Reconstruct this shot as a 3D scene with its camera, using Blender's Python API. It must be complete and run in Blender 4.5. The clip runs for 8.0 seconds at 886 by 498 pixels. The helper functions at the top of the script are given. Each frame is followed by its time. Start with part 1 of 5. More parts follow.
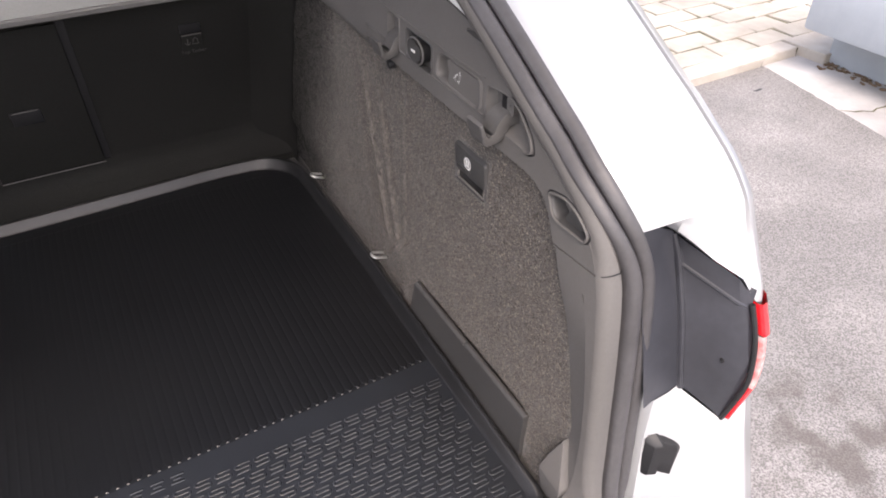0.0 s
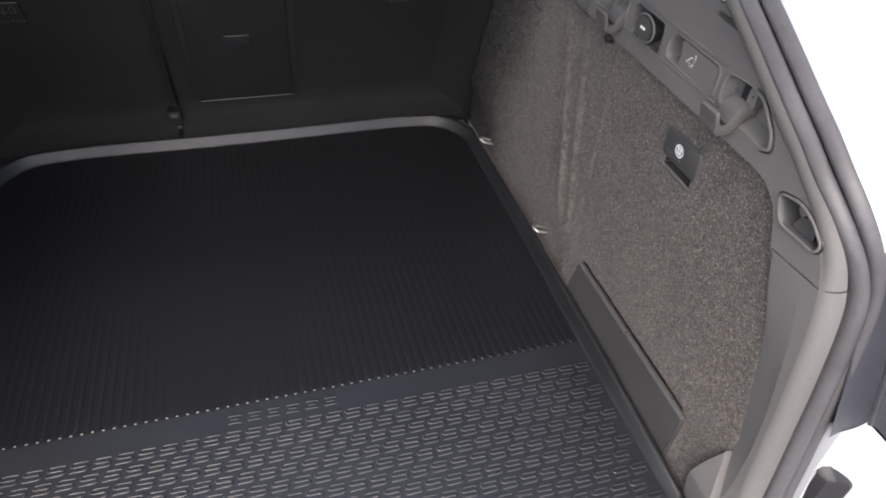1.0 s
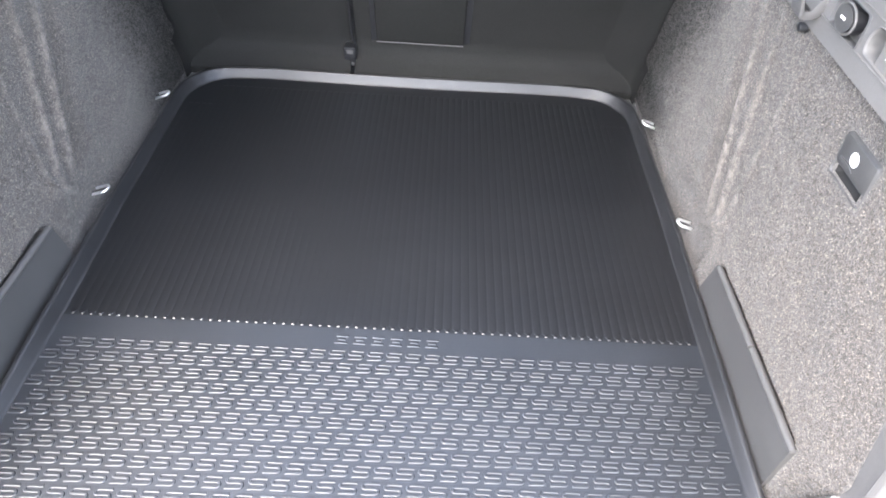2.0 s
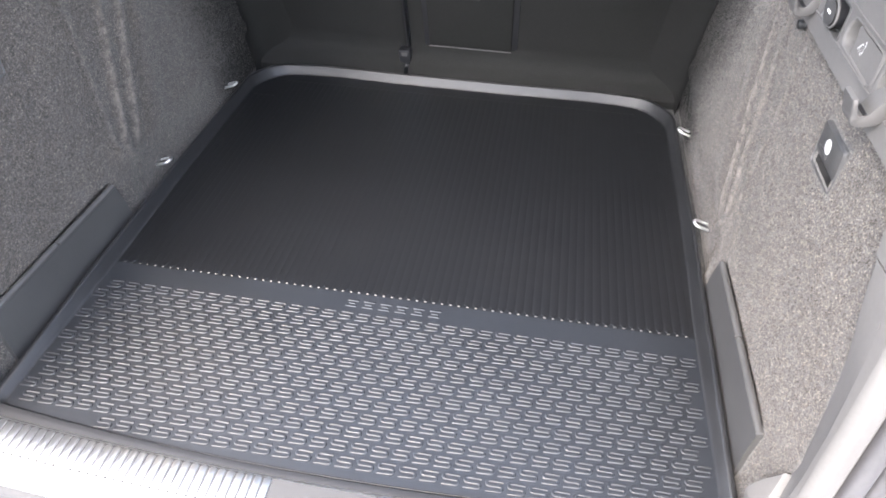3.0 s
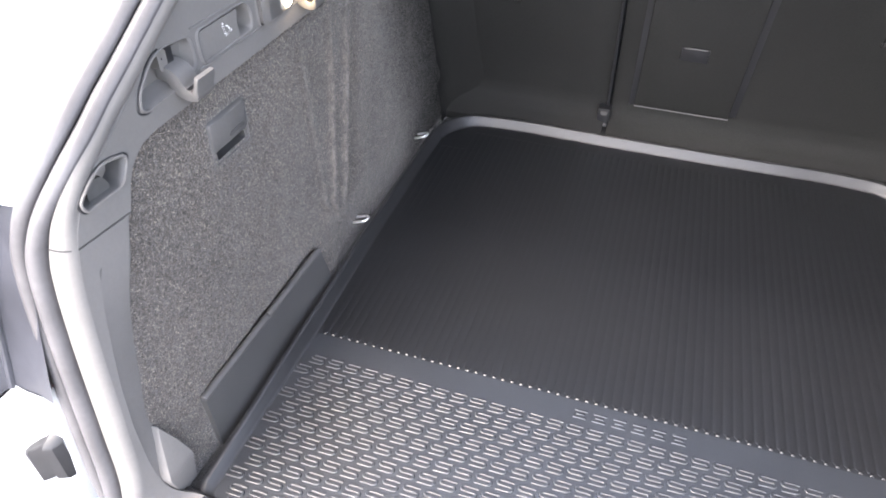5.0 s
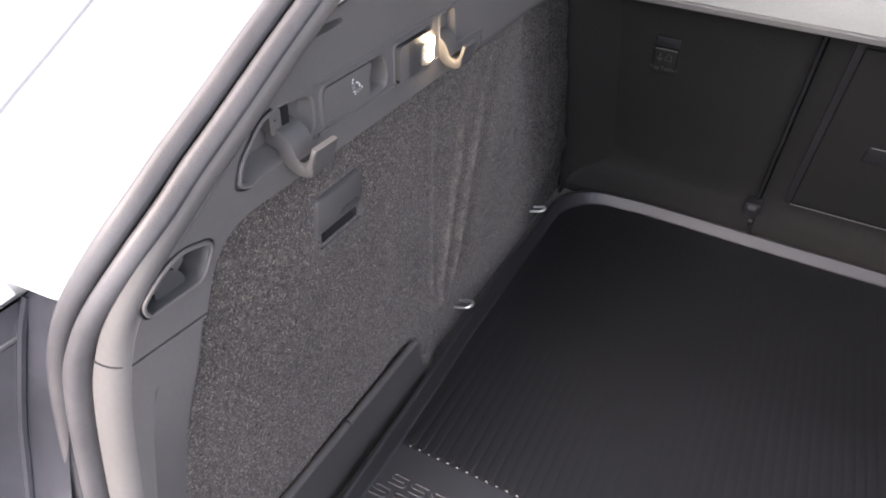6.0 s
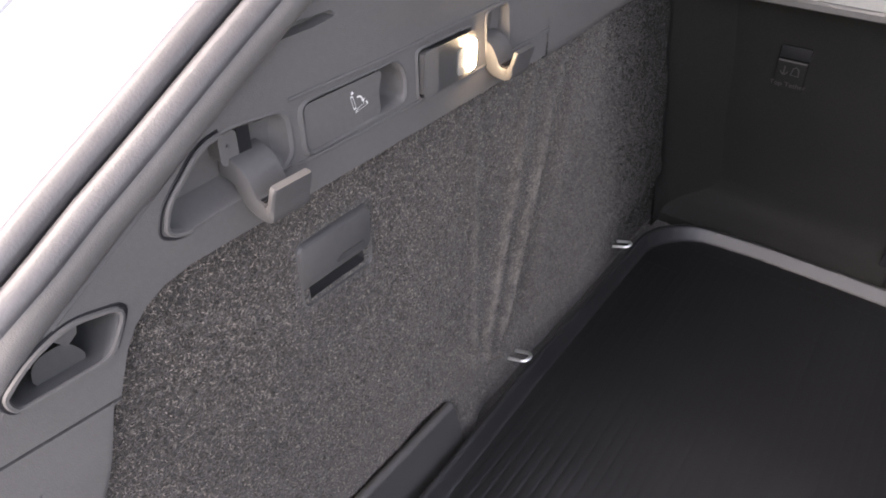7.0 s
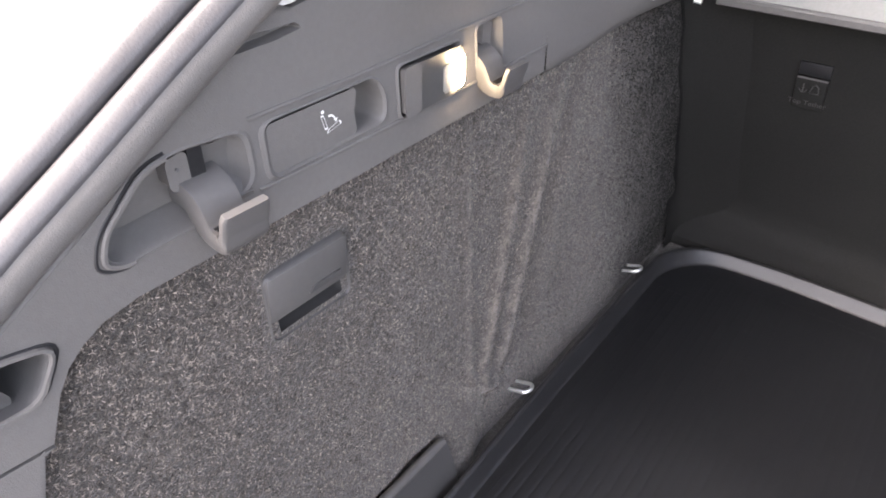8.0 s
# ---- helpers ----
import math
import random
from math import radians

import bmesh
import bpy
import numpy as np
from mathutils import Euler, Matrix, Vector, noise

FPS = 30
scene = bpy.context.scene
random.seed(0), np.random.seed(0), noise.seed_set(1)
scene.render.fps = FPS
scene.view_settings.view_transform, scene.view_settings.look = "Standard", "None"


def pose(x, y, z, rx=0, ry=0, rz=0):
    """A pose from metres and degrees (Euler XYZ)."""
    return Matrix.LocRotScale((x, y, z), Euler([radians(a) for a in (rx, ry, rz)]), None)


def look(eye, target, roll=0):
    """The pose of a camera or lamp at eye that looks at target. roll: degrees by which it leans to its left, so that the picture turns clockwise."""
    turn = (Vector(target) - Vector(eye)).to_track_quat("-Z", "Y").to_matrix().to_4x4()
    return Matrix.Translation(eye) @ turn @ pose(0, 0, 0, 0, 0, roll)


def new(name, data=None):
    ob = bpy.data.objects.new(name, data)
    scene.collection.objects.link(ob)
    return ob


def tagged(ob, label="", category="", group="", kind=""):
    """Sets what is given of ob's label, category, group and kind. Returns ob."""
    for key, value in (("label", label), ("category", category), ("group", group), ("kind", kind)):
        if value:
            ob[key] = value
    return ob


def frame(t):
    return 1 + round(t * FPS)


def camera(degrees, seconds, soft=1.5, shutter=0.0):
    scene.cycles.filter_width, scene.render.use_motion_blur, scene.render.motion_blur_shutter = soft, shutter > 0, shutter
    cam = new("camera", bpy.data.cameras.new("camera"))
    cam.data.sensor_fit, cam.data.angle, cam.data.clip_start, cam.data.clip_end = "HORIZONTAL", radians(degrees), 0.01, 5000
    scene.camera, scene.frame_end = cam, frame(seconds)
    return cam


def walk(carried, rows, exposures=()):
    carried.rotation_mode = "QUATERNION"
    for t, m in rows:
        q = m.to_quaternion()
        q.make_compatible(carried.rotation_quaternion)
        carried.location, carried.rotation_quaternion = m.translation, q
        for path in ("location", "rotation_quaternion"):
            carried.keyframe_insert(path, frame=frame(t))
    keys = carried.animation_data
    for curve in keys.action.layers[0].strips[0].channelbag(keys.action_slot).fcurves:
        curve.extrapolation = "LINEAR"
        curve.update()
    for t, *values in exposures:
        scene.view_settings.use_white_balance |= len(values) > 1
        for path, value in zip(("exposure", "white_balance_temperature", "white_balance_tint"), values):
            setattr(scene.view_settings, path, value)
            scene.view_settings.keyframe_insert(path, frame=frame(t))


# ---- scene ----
# The open boot of a white estate car, on asphalt beside a stone-paved kerb.
# x to the car's right, y towards its front, z up; z = 0 is the boot mat.
cam = camera(66.7, 8.0, soft=1.8)
PATH = [
    (0, (0.145, -0.343, 0.826), (0.9, 1.036, -0.411), -0.5),
    (0.5, (0.094, -0.328, 0.824), (0.825, 1.045, -0.434), 2.3),
    (1, (0.039, -0.314, 0.81), (0.503, 1.146, -0.476), 3.4),
    (1.5, (0.021, -0.313, 0.798), (0.217, 1.16, -0.54), 2.9),
    (1.7, (0.033, -0.314, 0.791), (0.159, 1.145, -0.571), 3.5),
    (2.8, (0.186, -0.415, 0.795), (0.0, 1.06, -0.543), 2.7),
    (3, (0.203, -0.422, 0.785), (-0.029, 1.067, -0.529), 1.5),
    (3.5, (0.209, -0.421, 0.785), (-0.086, 1.078, -0.505), 0.4),
    (4, (0.176, -0.404, 0.785), (-0.181, 1.095, -0.49), 0.8),
    (4.5, (0.076, -0.363, 0.79), (-0.339, 1.117, -0.489), 1.4),
    (5, (-0.063, -0.311, 0.782), (-0.541, 1.157, -0.491), 0.9),
    (5.2, (-0.114, -0.297, 0.774), (-0.626, 1.166, -0.49), 1.8),
    (6.3, (-0.212, -0.099, 0.717), (-0.975, 1.331, -0.455), 3.8),
    (6.5, (-0.215, -0.062, 0.706), (-1.028, 1.324, -0.485), 3.2),
    (7, (-0.225, 0.0, 0.682), (-1.167, 1.308, -0.503), 1.3),
    (7.5, (-0.231, 0.043, 0.662), (-1.221, 1.338, -0.497), 0.9),
    (8, (-0.227, 0.047, 0.668), (-1.229, 1.342, -0.481), 0.7),
]
EXPOSURES = [(0.0, 1.64, 7180, 18), (0.25, 1.29, 7180, 19), (0.5, 0.96, 7180, 19), (0.75, 1.04, 7080, 17), (1.1, 2.14, 6730, 13), (1.5, 3.49, 6380, 11), (1.7, 3.79, 6380, 11),
             (2.8, 3.34, 6630, 12), (4.0, 3.16, 6680, 12), (4.5, 3.12, 6710, 13), (5.0, 3.50, 6780, 14), (5.2, 3.55, 6780, 14), (6.3, 2.24, 7150, 19), (7.0, 2.59, 7200, 19), (8.0, 3.20, 7150, 18)]
walk(cam, [(t, look(eye, target, roll)) for t, eye, target, roll in PATH], EXPOSURES)

# ---- light: a bright hazy sky and a soft high sun ----
world = bpy.data.worlds.new("sky")
scene.world = world
world.use_nodes = True
wn = world.node_tree
sky = wn.nodes.new("ShaderNodeTexSky")
sky.sky_type, sky.sun_disc = "NISHITA", False
sky.sun_elevation, sky.sun_rotation = radians(58), radians(-153)
sky.air_density, sky.dust_density = 1.0, 3.0
haze = wn.nodes.new("ShaderNodeHueSaturation")
haze.inputs["Saturation"].default_value = 0.66
wn.links.new(sky.outputs[0], haze.inputs["Color"])
wn.links.new(haze.outputs[0], wn.nodes["Background"].inputs[0])
wn.nodes["Background"].inputs[1].default_value = 0.20
sun = new("sun", bpy.data.lights.new("sun", "SUN"))
sun.data.energy, sun.data.angle, sun.data.color = 0.56, radians(42), (1.0, 0.96, 0.90)
sun.matrix_world = look((-2.35, -4.6, 8.3), (0, 0, 0))

GROUND = -0.66          # street level below the mat


# ---- materials ----
def material(name, base, rough=0.5, metal=0.0, second=None, scale=60.0, amount=0.5, bump=0.0, bump_scale=400.0,
             coat=0.0, spec=0.5, stain=0.0, stain_scale=4.0, bump_dist=0.001, sheen=0.0):
    """A principled surface: two-tone grain, a large-scale stain, fine relief."""
    m = bpy.data.materials.new(name)
    m.use_nodes = True
    n, l = m.node_tree.nodes, m.node_tree.links
    b = n["Principled BSDF"]
    b.inputs["Roughness"].default_value = rough
    b.inputs["Metallic"].default_value = metal
    b.inputs["Coat Weight"].default_value = coat
    b.inputs["Coat Roughness"].default_value = 0.06
    b.inputs["Specular IOR Level"].default_value = spec
    b.inputs["Sheen Weight"].default_value = sheen
    tc = n.new("ShaderNodeTexCoord")
    second = second or tuple(c * 1.35 for c in base)
    grain = n.new("ShaderNodeTexNoise")
    grain.inputs["Scale"].default_value = scale
    grain.inputs["Detail"].default_value = 6.0
    l.new(tc.outputs["Object"], grain.inputs["Vector"])
    mix = n.new("ShaderNodeMix")
    mix.data_type = "RGBA"
    mix.inputs["A"].default_value = (*base, 1)
    mix.inputs["B"].default_value = (*second, 1)
    ramp = n.new("ShaderNodeMapRange")
    ramp.inputs["From Min"].default_value, ramp.inputs["From Max"].default_value = 0.5 - 0.25 / max(amount, 0.1) * 0.5, 0.5 + 0.25 / max(amount, 0.1) * 0.5
    l.new(grain.outputs["Fac"], ramp.inputs["Value"])
    l.new(ramp.outputs[0], mix.inputs["Factor"])
    colour = mix.outputs["Result"]
    if stain:
        big = n.new("ShaderNodeTexNoise")
        big.inputs["Scale"].default_value = stain_scale
        big.inputs["Detail"].default_value = 5.0
        l.new(tc.outputs["Object"], big.inputs["Vector"])
        r2 = n.new("ShaderNodeMapRange")
        r2.inputs["From Min"].default_value, r2.inputs["From Max"].default_value = 0.35, 0.7
        r2.inputs["To Min"].default_value, r2.inputs["To Max"].default_value = 1.0 - stain, 1.0 + stain * 0.4
        l.new(big.outputs["Fac"], r2.inputs["Value"])
        mul = n.new("ShaderNodeVectorMath")
        mul.operation = "SCALE"
        l.new(colour, mul.inputs[0])
        l.new(r2.outputs[0], mul.inputs["Scale"])
        colour = mul.outputs[0]
        rr = n.new("ShaderNodeMapRange")
        rr.inputs["To Min"].default_value, rr.inputs["To Max"].default_value = rough - 0.06, min(rough + 0.08, 1.0)
        l.new(big.outputs["Fac"], rr.inputs["Value"])
        l.new(rr.outputs[0], b.inputs["Roughness"])
    l.new(colour, b.inputs["Base Color"])
    if bump:
        tex = n.new("ShaderNodeTexNoise")
        tex.inputs["Scale"].default_value = bump_scale
        tex.inputs["Detail"].default_value = 3.0
        l.new(tc.outputs["Object"], tex.inputs["Vector"])
        bp = n.new("ShaderNodeBump")
        bp.inputs["Strength"].default_value = bump
        bp.inputs["Distance"].default_value = bump_dist
        l.new(tex.outputs["Fac"], bp.inputs["Height"])
        l.new(bp.outputs[0], b.inputs["Normal"])
    return m


def felt(name, dark, mid, pale, worn=()):
    """Needle felt: short curled fibres of three tones with a fuzzy relief."""
    m = bpy.data.materials.new(name)
    m.use_nodes = True
    n, l = m.node_tree.nodes, m.node_tree.links
    b = n["Principled BSDF"]
    b.inputs["Roughness"].default_value = 0.95
    b.inputs["Specular IOR Level"].default_value = 0.15
    b.inputs["Sheen Weight"].default_value = 0.25
    b.inputs["Sheen Roughness"].default_value = 0.6
    tc = n.new("ShaderNodeTexCoord")
    warp = n.new("ShaderNodeTexNoise")
    warp.inputs["Scale"].default_value = 140.0
    l.new(tc.outputs["Object"], warp.inputs["Vector"])
    add = n.new("ShaderNodeVectorMath")
    add.operation = "MULTIPLY_ADD"
    add.inputs[1].default_value = (0.012, 0.012, 0.012)
    l.new(warp.outputs["Color"], add.inputs[0])
    l.new(tc.outputs["Object"], add.inputs[2])
    layers = []
    for turn, stretch in ((25, (300, 900, 210)), (-40, (300, 230, 850)), (75, (300, 700, 330))):
        mp = n.new("ShaderNodeMapping")
        mp.inputs["Rotation"].default_value = (radians(turn), 0, 0)
        mp.inputs["Scale"].default_value = stretch
        l.new(add.outputs[0], mp.inputs["Vector"])
        t = n.new("ShaderNodeTexNoise")
        t.inputs["Scale"].default_value = 1.0
        t.inputs["Detail"].default_value = 2.0
        l.new(mp.outputs[0], t.inputs["Vector"])
        layers.append(t.outputs["Fac"])
    top = n.new("ShaderNodeMath")
    top.operation = "MAXIMUM"
    l.new(layers[0], top.inputs[0])
    l.new(layers[1], top.inputs[1])
    ramp = n.new("ShaderNodeValToRGB")
    e = ramp.color_ramp.elements
    e[0].position, e[0].color = 0.42, (*dark, 1)
    e[1].position, e[1].color = 0.60, (*mid, 1)
    hi = ramp.color_ramp.elements.new(0.74)
    hi.color = (*pale, 1)
    l.new(top.outputs[0], ramp.inputs["Fac"])
    big = n.new("ShaderNodeTexNoise")
    big.inputs["Scale"].default_value = 9.0
    big.inputs["Detail"].default_value = 4.0
    l.new(tc.outputs["Object"], big.inputs["Vector"])
    r2 = n.new("ShaderNodeMapRange")
    r2.inputs["From Min"].default_value, r2.inputs["From Max"].default_value = 0.3, 0.7
    r2.inputs["To Min"].default_value, r2.inputs["To Max"].default_value = 0.8, 1.2
    l.new(big.outputs["Fac"], r2.inputs["Value"])
    mul = n.new("ShaderNodeVectorMath")
    mul.operation = "SCALE"
    l.new(ramp.outputs[0], mul.inputs[0])
    l.new(r2.outputs[0], mul.inputs["Scale"])
    colour = mul.outputs[0]
    # rubbed, paler streaks along the two folds
    xyz = n.new("ShaderNodeSeparateXYZ")
    l.new(add.outputs[0], xyz.inputs[0])
    spots = n.new("ShaderNodeTexNoise")
    spots.inputs["Scale"].default_value, spots.inputs["Detail"].default_value = 70.0, 5.0
    l.new(tc.outputs["Object"], spots.inputs["Vector"])
    blotch = n.new("ShaderNodeMapRange")
    blotch.inputs["From Min"].default_value, blotch.inputs["From Max"].default_value = 0.36, 0.66
    l.new(spots.outputs["Fac"], blotch.inputs["Value"])
    for place, lean, width, strength in worn:
        low, high = (n.new("ShaderNodeMapRange") for _ in range(2))
        for node, z_in, z_out in ((low, 0.10, 0.14), (high, 0.44, 0.30)):
            node.inputs["From Min"].default_value, node.inputs["From Max"].default_value = z_in - GROUND, z_out - GROUND
            l.new(xyz.outputs["Z"], node.inputs["Value"])
        ends = n.new("ShaderNodeMath")
        ends.operation = "MULTIPLY"
        l.new(low.outputs[0], ends.inputs[0])
        l.new(high.outputs[0], ends.inputs[1])
        tilt = n.new("ShaderNodeMath")
        tilt.operation = "MULTIPLY_ADD"
        tilt.inputs[1].default_value = lean
        l.new(xyz.outputs["Z"], tilt.inputs[0])
        l.new(xyz.outputs["Y"], tilt.inputs[2])
        off = n.new("ShaderNodeMath")
        off.operation = "SUBTRACT"
        off.inputs[1].default_value = place - lean * GROUND
        l.new(tilt.outputs[0], off.inputs[0])
        far = n.new("ShaderNodeMath")
        far.operation = "ABSOLUTE"
        l.new(off.outputs[0], far.inputs[0])
        fade = n.new("ShaderNodeMapRange")
        fade.interpolation_type = "SMOOTHSTEP"
        fade.inputs["From Min"].default_value, fade.inputs["From Max"].default_value = width, 0.0
        fade.inputs["To Min"].default_value, fade.inputs["To Max"].default_value = 0.0, strength
        l.new(far.outputs[0], fade.inputs["Value"])
        patch = n.new("ShaderNodeMath")
        patch.operation = "MULTIPLY"
        l.new(fade.outputs[0], patch.inputs[0])
        l.new(blotch.outputs[0], patch.inputs[1])
        kept = n.new("ShaderNodeMath")
        kept.operation = "MULTIPLY"
        l.new(patch.outputs[0], kept.inputs[0])
        l.new(ends.outputs[0], kept.inputs[1])
        wear = n.new("ShaderNodeMix")
        wear.data_type = "RGBA"
        wear.inputs["B"].default_value = (*pale, 1)
        l.new(kept.outputs[0], wear.inputs["Factor"])
        l.new(colour, wear.inputs["A"])
        colour = wear.outputs["Result"]
    l.new(colour, b.inputs["Base Color"])
    bp = n.new("ShaderNodeBump")
    bp.inputs["Strength"].default_value = 0.8
    bp.inputs["Distance"].default_value = 0.0015
    s = n.new("ShaderNodeMath")
    l.new(top.outputs[0], s.inputs[0])
    l.new(layers[2], s.inputs[1])
    l.new(s.outputs[0], bp.inputs["Height"])
    l.new(bp.outputs[0], b.inputs["Normal"])
    return m


RUBBER = material("mat_rubber", (0.0060, 0.0064, 0.0074), 0.33, second=(0.0084, 0.0089, 0.0102), scale=300, bump=0.12, bump_scale=900, bump_dist=0.0003, stain=0.2, stain_scale=6, spec=0.6)
# bluer, lighter copy of RUBBER: the sky's sheen put into its colour
TREAD_SKYLIT = material("skylit_tread_rubber", (0.0066, 0.0082, 0.0112), 0.42, second=(0.0088, 0.0109, 0.0148), scale=300, bump=0.15, bump_scale=900, bump_dist=0.0003, stain=0.2, stain_scale=6, spec=0.95)
RIM_RUBBER = material("smooth_rim_rubber", (0.012, 0.0125, 0.014), 0.42, second=(0.016, 0.0165, 0.018), scale=200, spec=0.5, stain=0.2, stain_scale=9)
FELT = felt("lining_felt", (0.012, 0.0102, 0.0087), (0.052, 0.0440, 0.0372), (0.235, 0.202, 0.172), worn=((0.500, -0.33, 0.017, 0.75), (0.468, -0.26, 0.014, 0.65), (0.474, -0.02, 0.009, 0.4)))
FLOOR_FELT = felt("floor_felt", (0.008, 0.008, 0.008), (0.02, 0.02, 0.02), (0.06, 0.06, 0.06))
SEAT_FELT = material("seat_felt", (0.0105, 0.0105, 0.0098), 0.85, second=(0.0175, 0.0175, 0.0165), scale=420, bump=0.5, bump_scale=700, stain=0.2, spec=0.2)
PLASTIC = material("grained_plastic", (0.115, 0.110, 0.106), 0.60, spec=0.3, second=(0.126, 0.121, 0.117), scale=250, bump=0.5, bump_scale=1100, bump_dist=0.0005, stain=0.12, stain_scale=7)
DARK = material("black_plastic", (0.011, 0.0112, 0.013), 0.48, second=(0.015, 0.0153, 0.017), scale=200, bump=0.3, bump_scale=900, bump_dist=0.0004, stain=0.2, stain_scale=12)
HOOK = material("satin_grey_plastic", (0.082, 0.079, 0.077), 0.50, spec=0.4, scale=200, second=(0.090, 0.087, 0.085), bump=0.2, bump_scale=900, bump_dist=0.0003)
BOARD = material("dark_board_plastic", (0.056, 0.055, 0.055), 0.44, scale=220, second=(0.063, 0.062, 0.061), bump=0.4, bump_scale=1000, bump_dist=0.0004, stain=0.15, stain_scale=8)
SEAL = material("seal_rubber", (0.060, 0.058, 0.061), 0.42, second=(0.072, 0.070, 0.073), scale=150, bump=0.3, bump_scale=700, bump_dist=0.0006, stain=0.2, stain_scale=15)
PAINT = material("white_paint", (0.40, 0.413, 0.425), 0.30, second=(0.385, 0.398, 0.41), scale=900, coat=0.9, stain=0.05, stain_scale=3)
HOUSING = material("lamp_housing_plastic", (0.032, 0.034, 0.042), 0.36, second=(0.042, 0.044, 0.053), scale=90, bump=0.15, bump_scale=900, bump_dist=0.0004, stain=0.3, stain_scale=14)
STEEL = material("brushed_steel", (0.72, 0.72, 0.72), 0.34, metal=1.0, second=(0.64, 0.64, 0.64), scale=500, stain=0.10, stain_scale=14, bump=0.15, bump_scale=800)
CHROME = material("zinc_plated_steel", (0.86, 0.86, 0.85), 0.50, metal=1.0, second=(0.80, 0.80, 0.79), scale=300, stain=0.1, stain_scale=30)
PRINT = material("white_print", (0.78, 0.78, 0.76), 0.6, second=(0.72, 0.72, 0.70), scale=400)
GREY_PRINT = material("grey_print", (0.050, 0.050, 0.048), 0.6, second=(0.042, 0.042, 0.040), scale=400)
GREY = material("grey_cassette", (0.20, 0.20, 0.19), 0.5, second=(0.23, 0.23, 0.22), scale=300, bump=0.2, bump_scale=600)
ASPHALT = material("asphalt", (0.135, 0.130, 0.127), 0.9, second=(0.285, 0.275, 0.268), scale=210, amount=1.2, bump=0.9, bump_scale=190, bump_dist=0.004, stain=0.22, stain_scale=2.6)


def stained(m, centre, reach, tint):
    """An irregular dried spill on the street surface."""
    n, l = m.node_tree.nodes, m.node_tree.links
    target = n["Principled BSDF"].inputs["Base Color"]
    tc = n.new("ShaderNodeTexCoord")
    flat, far, fall, blot, edge, both, mix = (n.new("ShaderNode" + k) for k in ("VectorMath", "VectorMath", "MapRange", "TexNoise", "MapRange", "Math", "Mix"))
    flat.operation, far.operation, both.operation, mix.data_type = "MULTIPLY", "DISTANCE", "MULTIPLY", "RGBA"
    flat.inputs[1].default_value, far.inputs[1].default_value = (1, 1, 0), (*centre, 0)
    fall.inputs["From Min"].default_value, fall.inputs["From Max"].default_value = reach, reach * 0.35
    blot.inputs["Scale"].default_value, blot.inputs["Detail"].default_value = 9.0, 7.0
    edge.inputs["From Min"].default_value, edge.inputs["From Max"].default_value, edge.inputs["To Max"].default_value = 0.46, 0.62, 0.75
    mix.inputs["B"].default_value = (*tint, 1)
    l.new(tc.outputs["Object"], flat.inputs[0])
    l.new(flat.outputs[0], far.inputs[0])
    l.new(far.outputs["Value"], fall.inputs["Value"])
    l.new(tc.outputs["Object"], blot.inputs["Vector"])
    l.new(blot.outputs["Fac"], edge.inputs["Value"])
    l.new(fall.outputs[0], both.inputs[0])
    l.new(edge.outputs[0], both.inputs[1])
    l.new(both.outputs[0], mix.inputs["Factor"])
    l.new(target.links[0].from_socket, mix.inputs["A"])
    l.new(mix.outputs["Result"], target)


stained(ASPHALT, (1.56, 0.10), 0.34, (0.085, 0.075, 0.068))
STONE = material("sandstone_slab", (0.35, 0.32, 0.275), 0.85, second=(0.44, 0.42, 0.375), scale=9, bump=0.6, bump_scale=60, bump_dist=0.005, stain=0.3, stain_scale=2.2)
MOSS = material("mossy_joint", (0.050, 0.055, 0.025), 0.95, second=(0.15, 0.135, 0.09), scale=8, bump=0.8, bump_scale=60, bump_dist=0.006)
KERB = material("kerb_sandstone", (0.40, 0.36, 0.31), 0.85, second=(0.48, 0.45, 0.41), scale=7, bump=0.6, bump_scale=50, bump_dist=0.005, stain=0.3, stain_scale=3)
CONCRETE = material("worn_concrete", (0.33, 0.32, 0.315), 0.85, second=(0.44, 0.43, 0.42), scale=4, bump=0.5, bump_scale=60, bump_dist=0.004, stain=0.35, stain_scale=2.0)
BLOCK = material("grey_painted_concrete", (0.34, 0.38, 0.42), 0.7, second=(0.38, 0.42, 0.46), scale=12, bump=0.3, bump_scale=90, bump_dist=0.002, stain=0.12, stain_scale=2)
DIRT = material("brown_dirt", (0.10, 0.06, 0.035), 0.95, second=(0.24, 0.17, 0.11), scale=25, bump=0.9, bump_scale=60, bump_dist=0.01)
TYRE = material("tyre_rubber", (0.022, 0.022, 0.022), 0.85, scale=80, bump=0.4, bump_scale=120, bump_dist=0.002)


def glass(name, tint, rough=0.0):
    m = bpy.data.materials.new(name)
    m.use_nodes = True
    b = m.node_tree.nodes["Principled BSDF"]
    b.inputs["Base Color"].default_value = (*tint, 1)
    b.inputs["Transmission Weight"].default_value = 1.0
    b.inputs["Roughness"].default_value = rough
    b.inputs["IOR"].default_value = 1.3
    return m


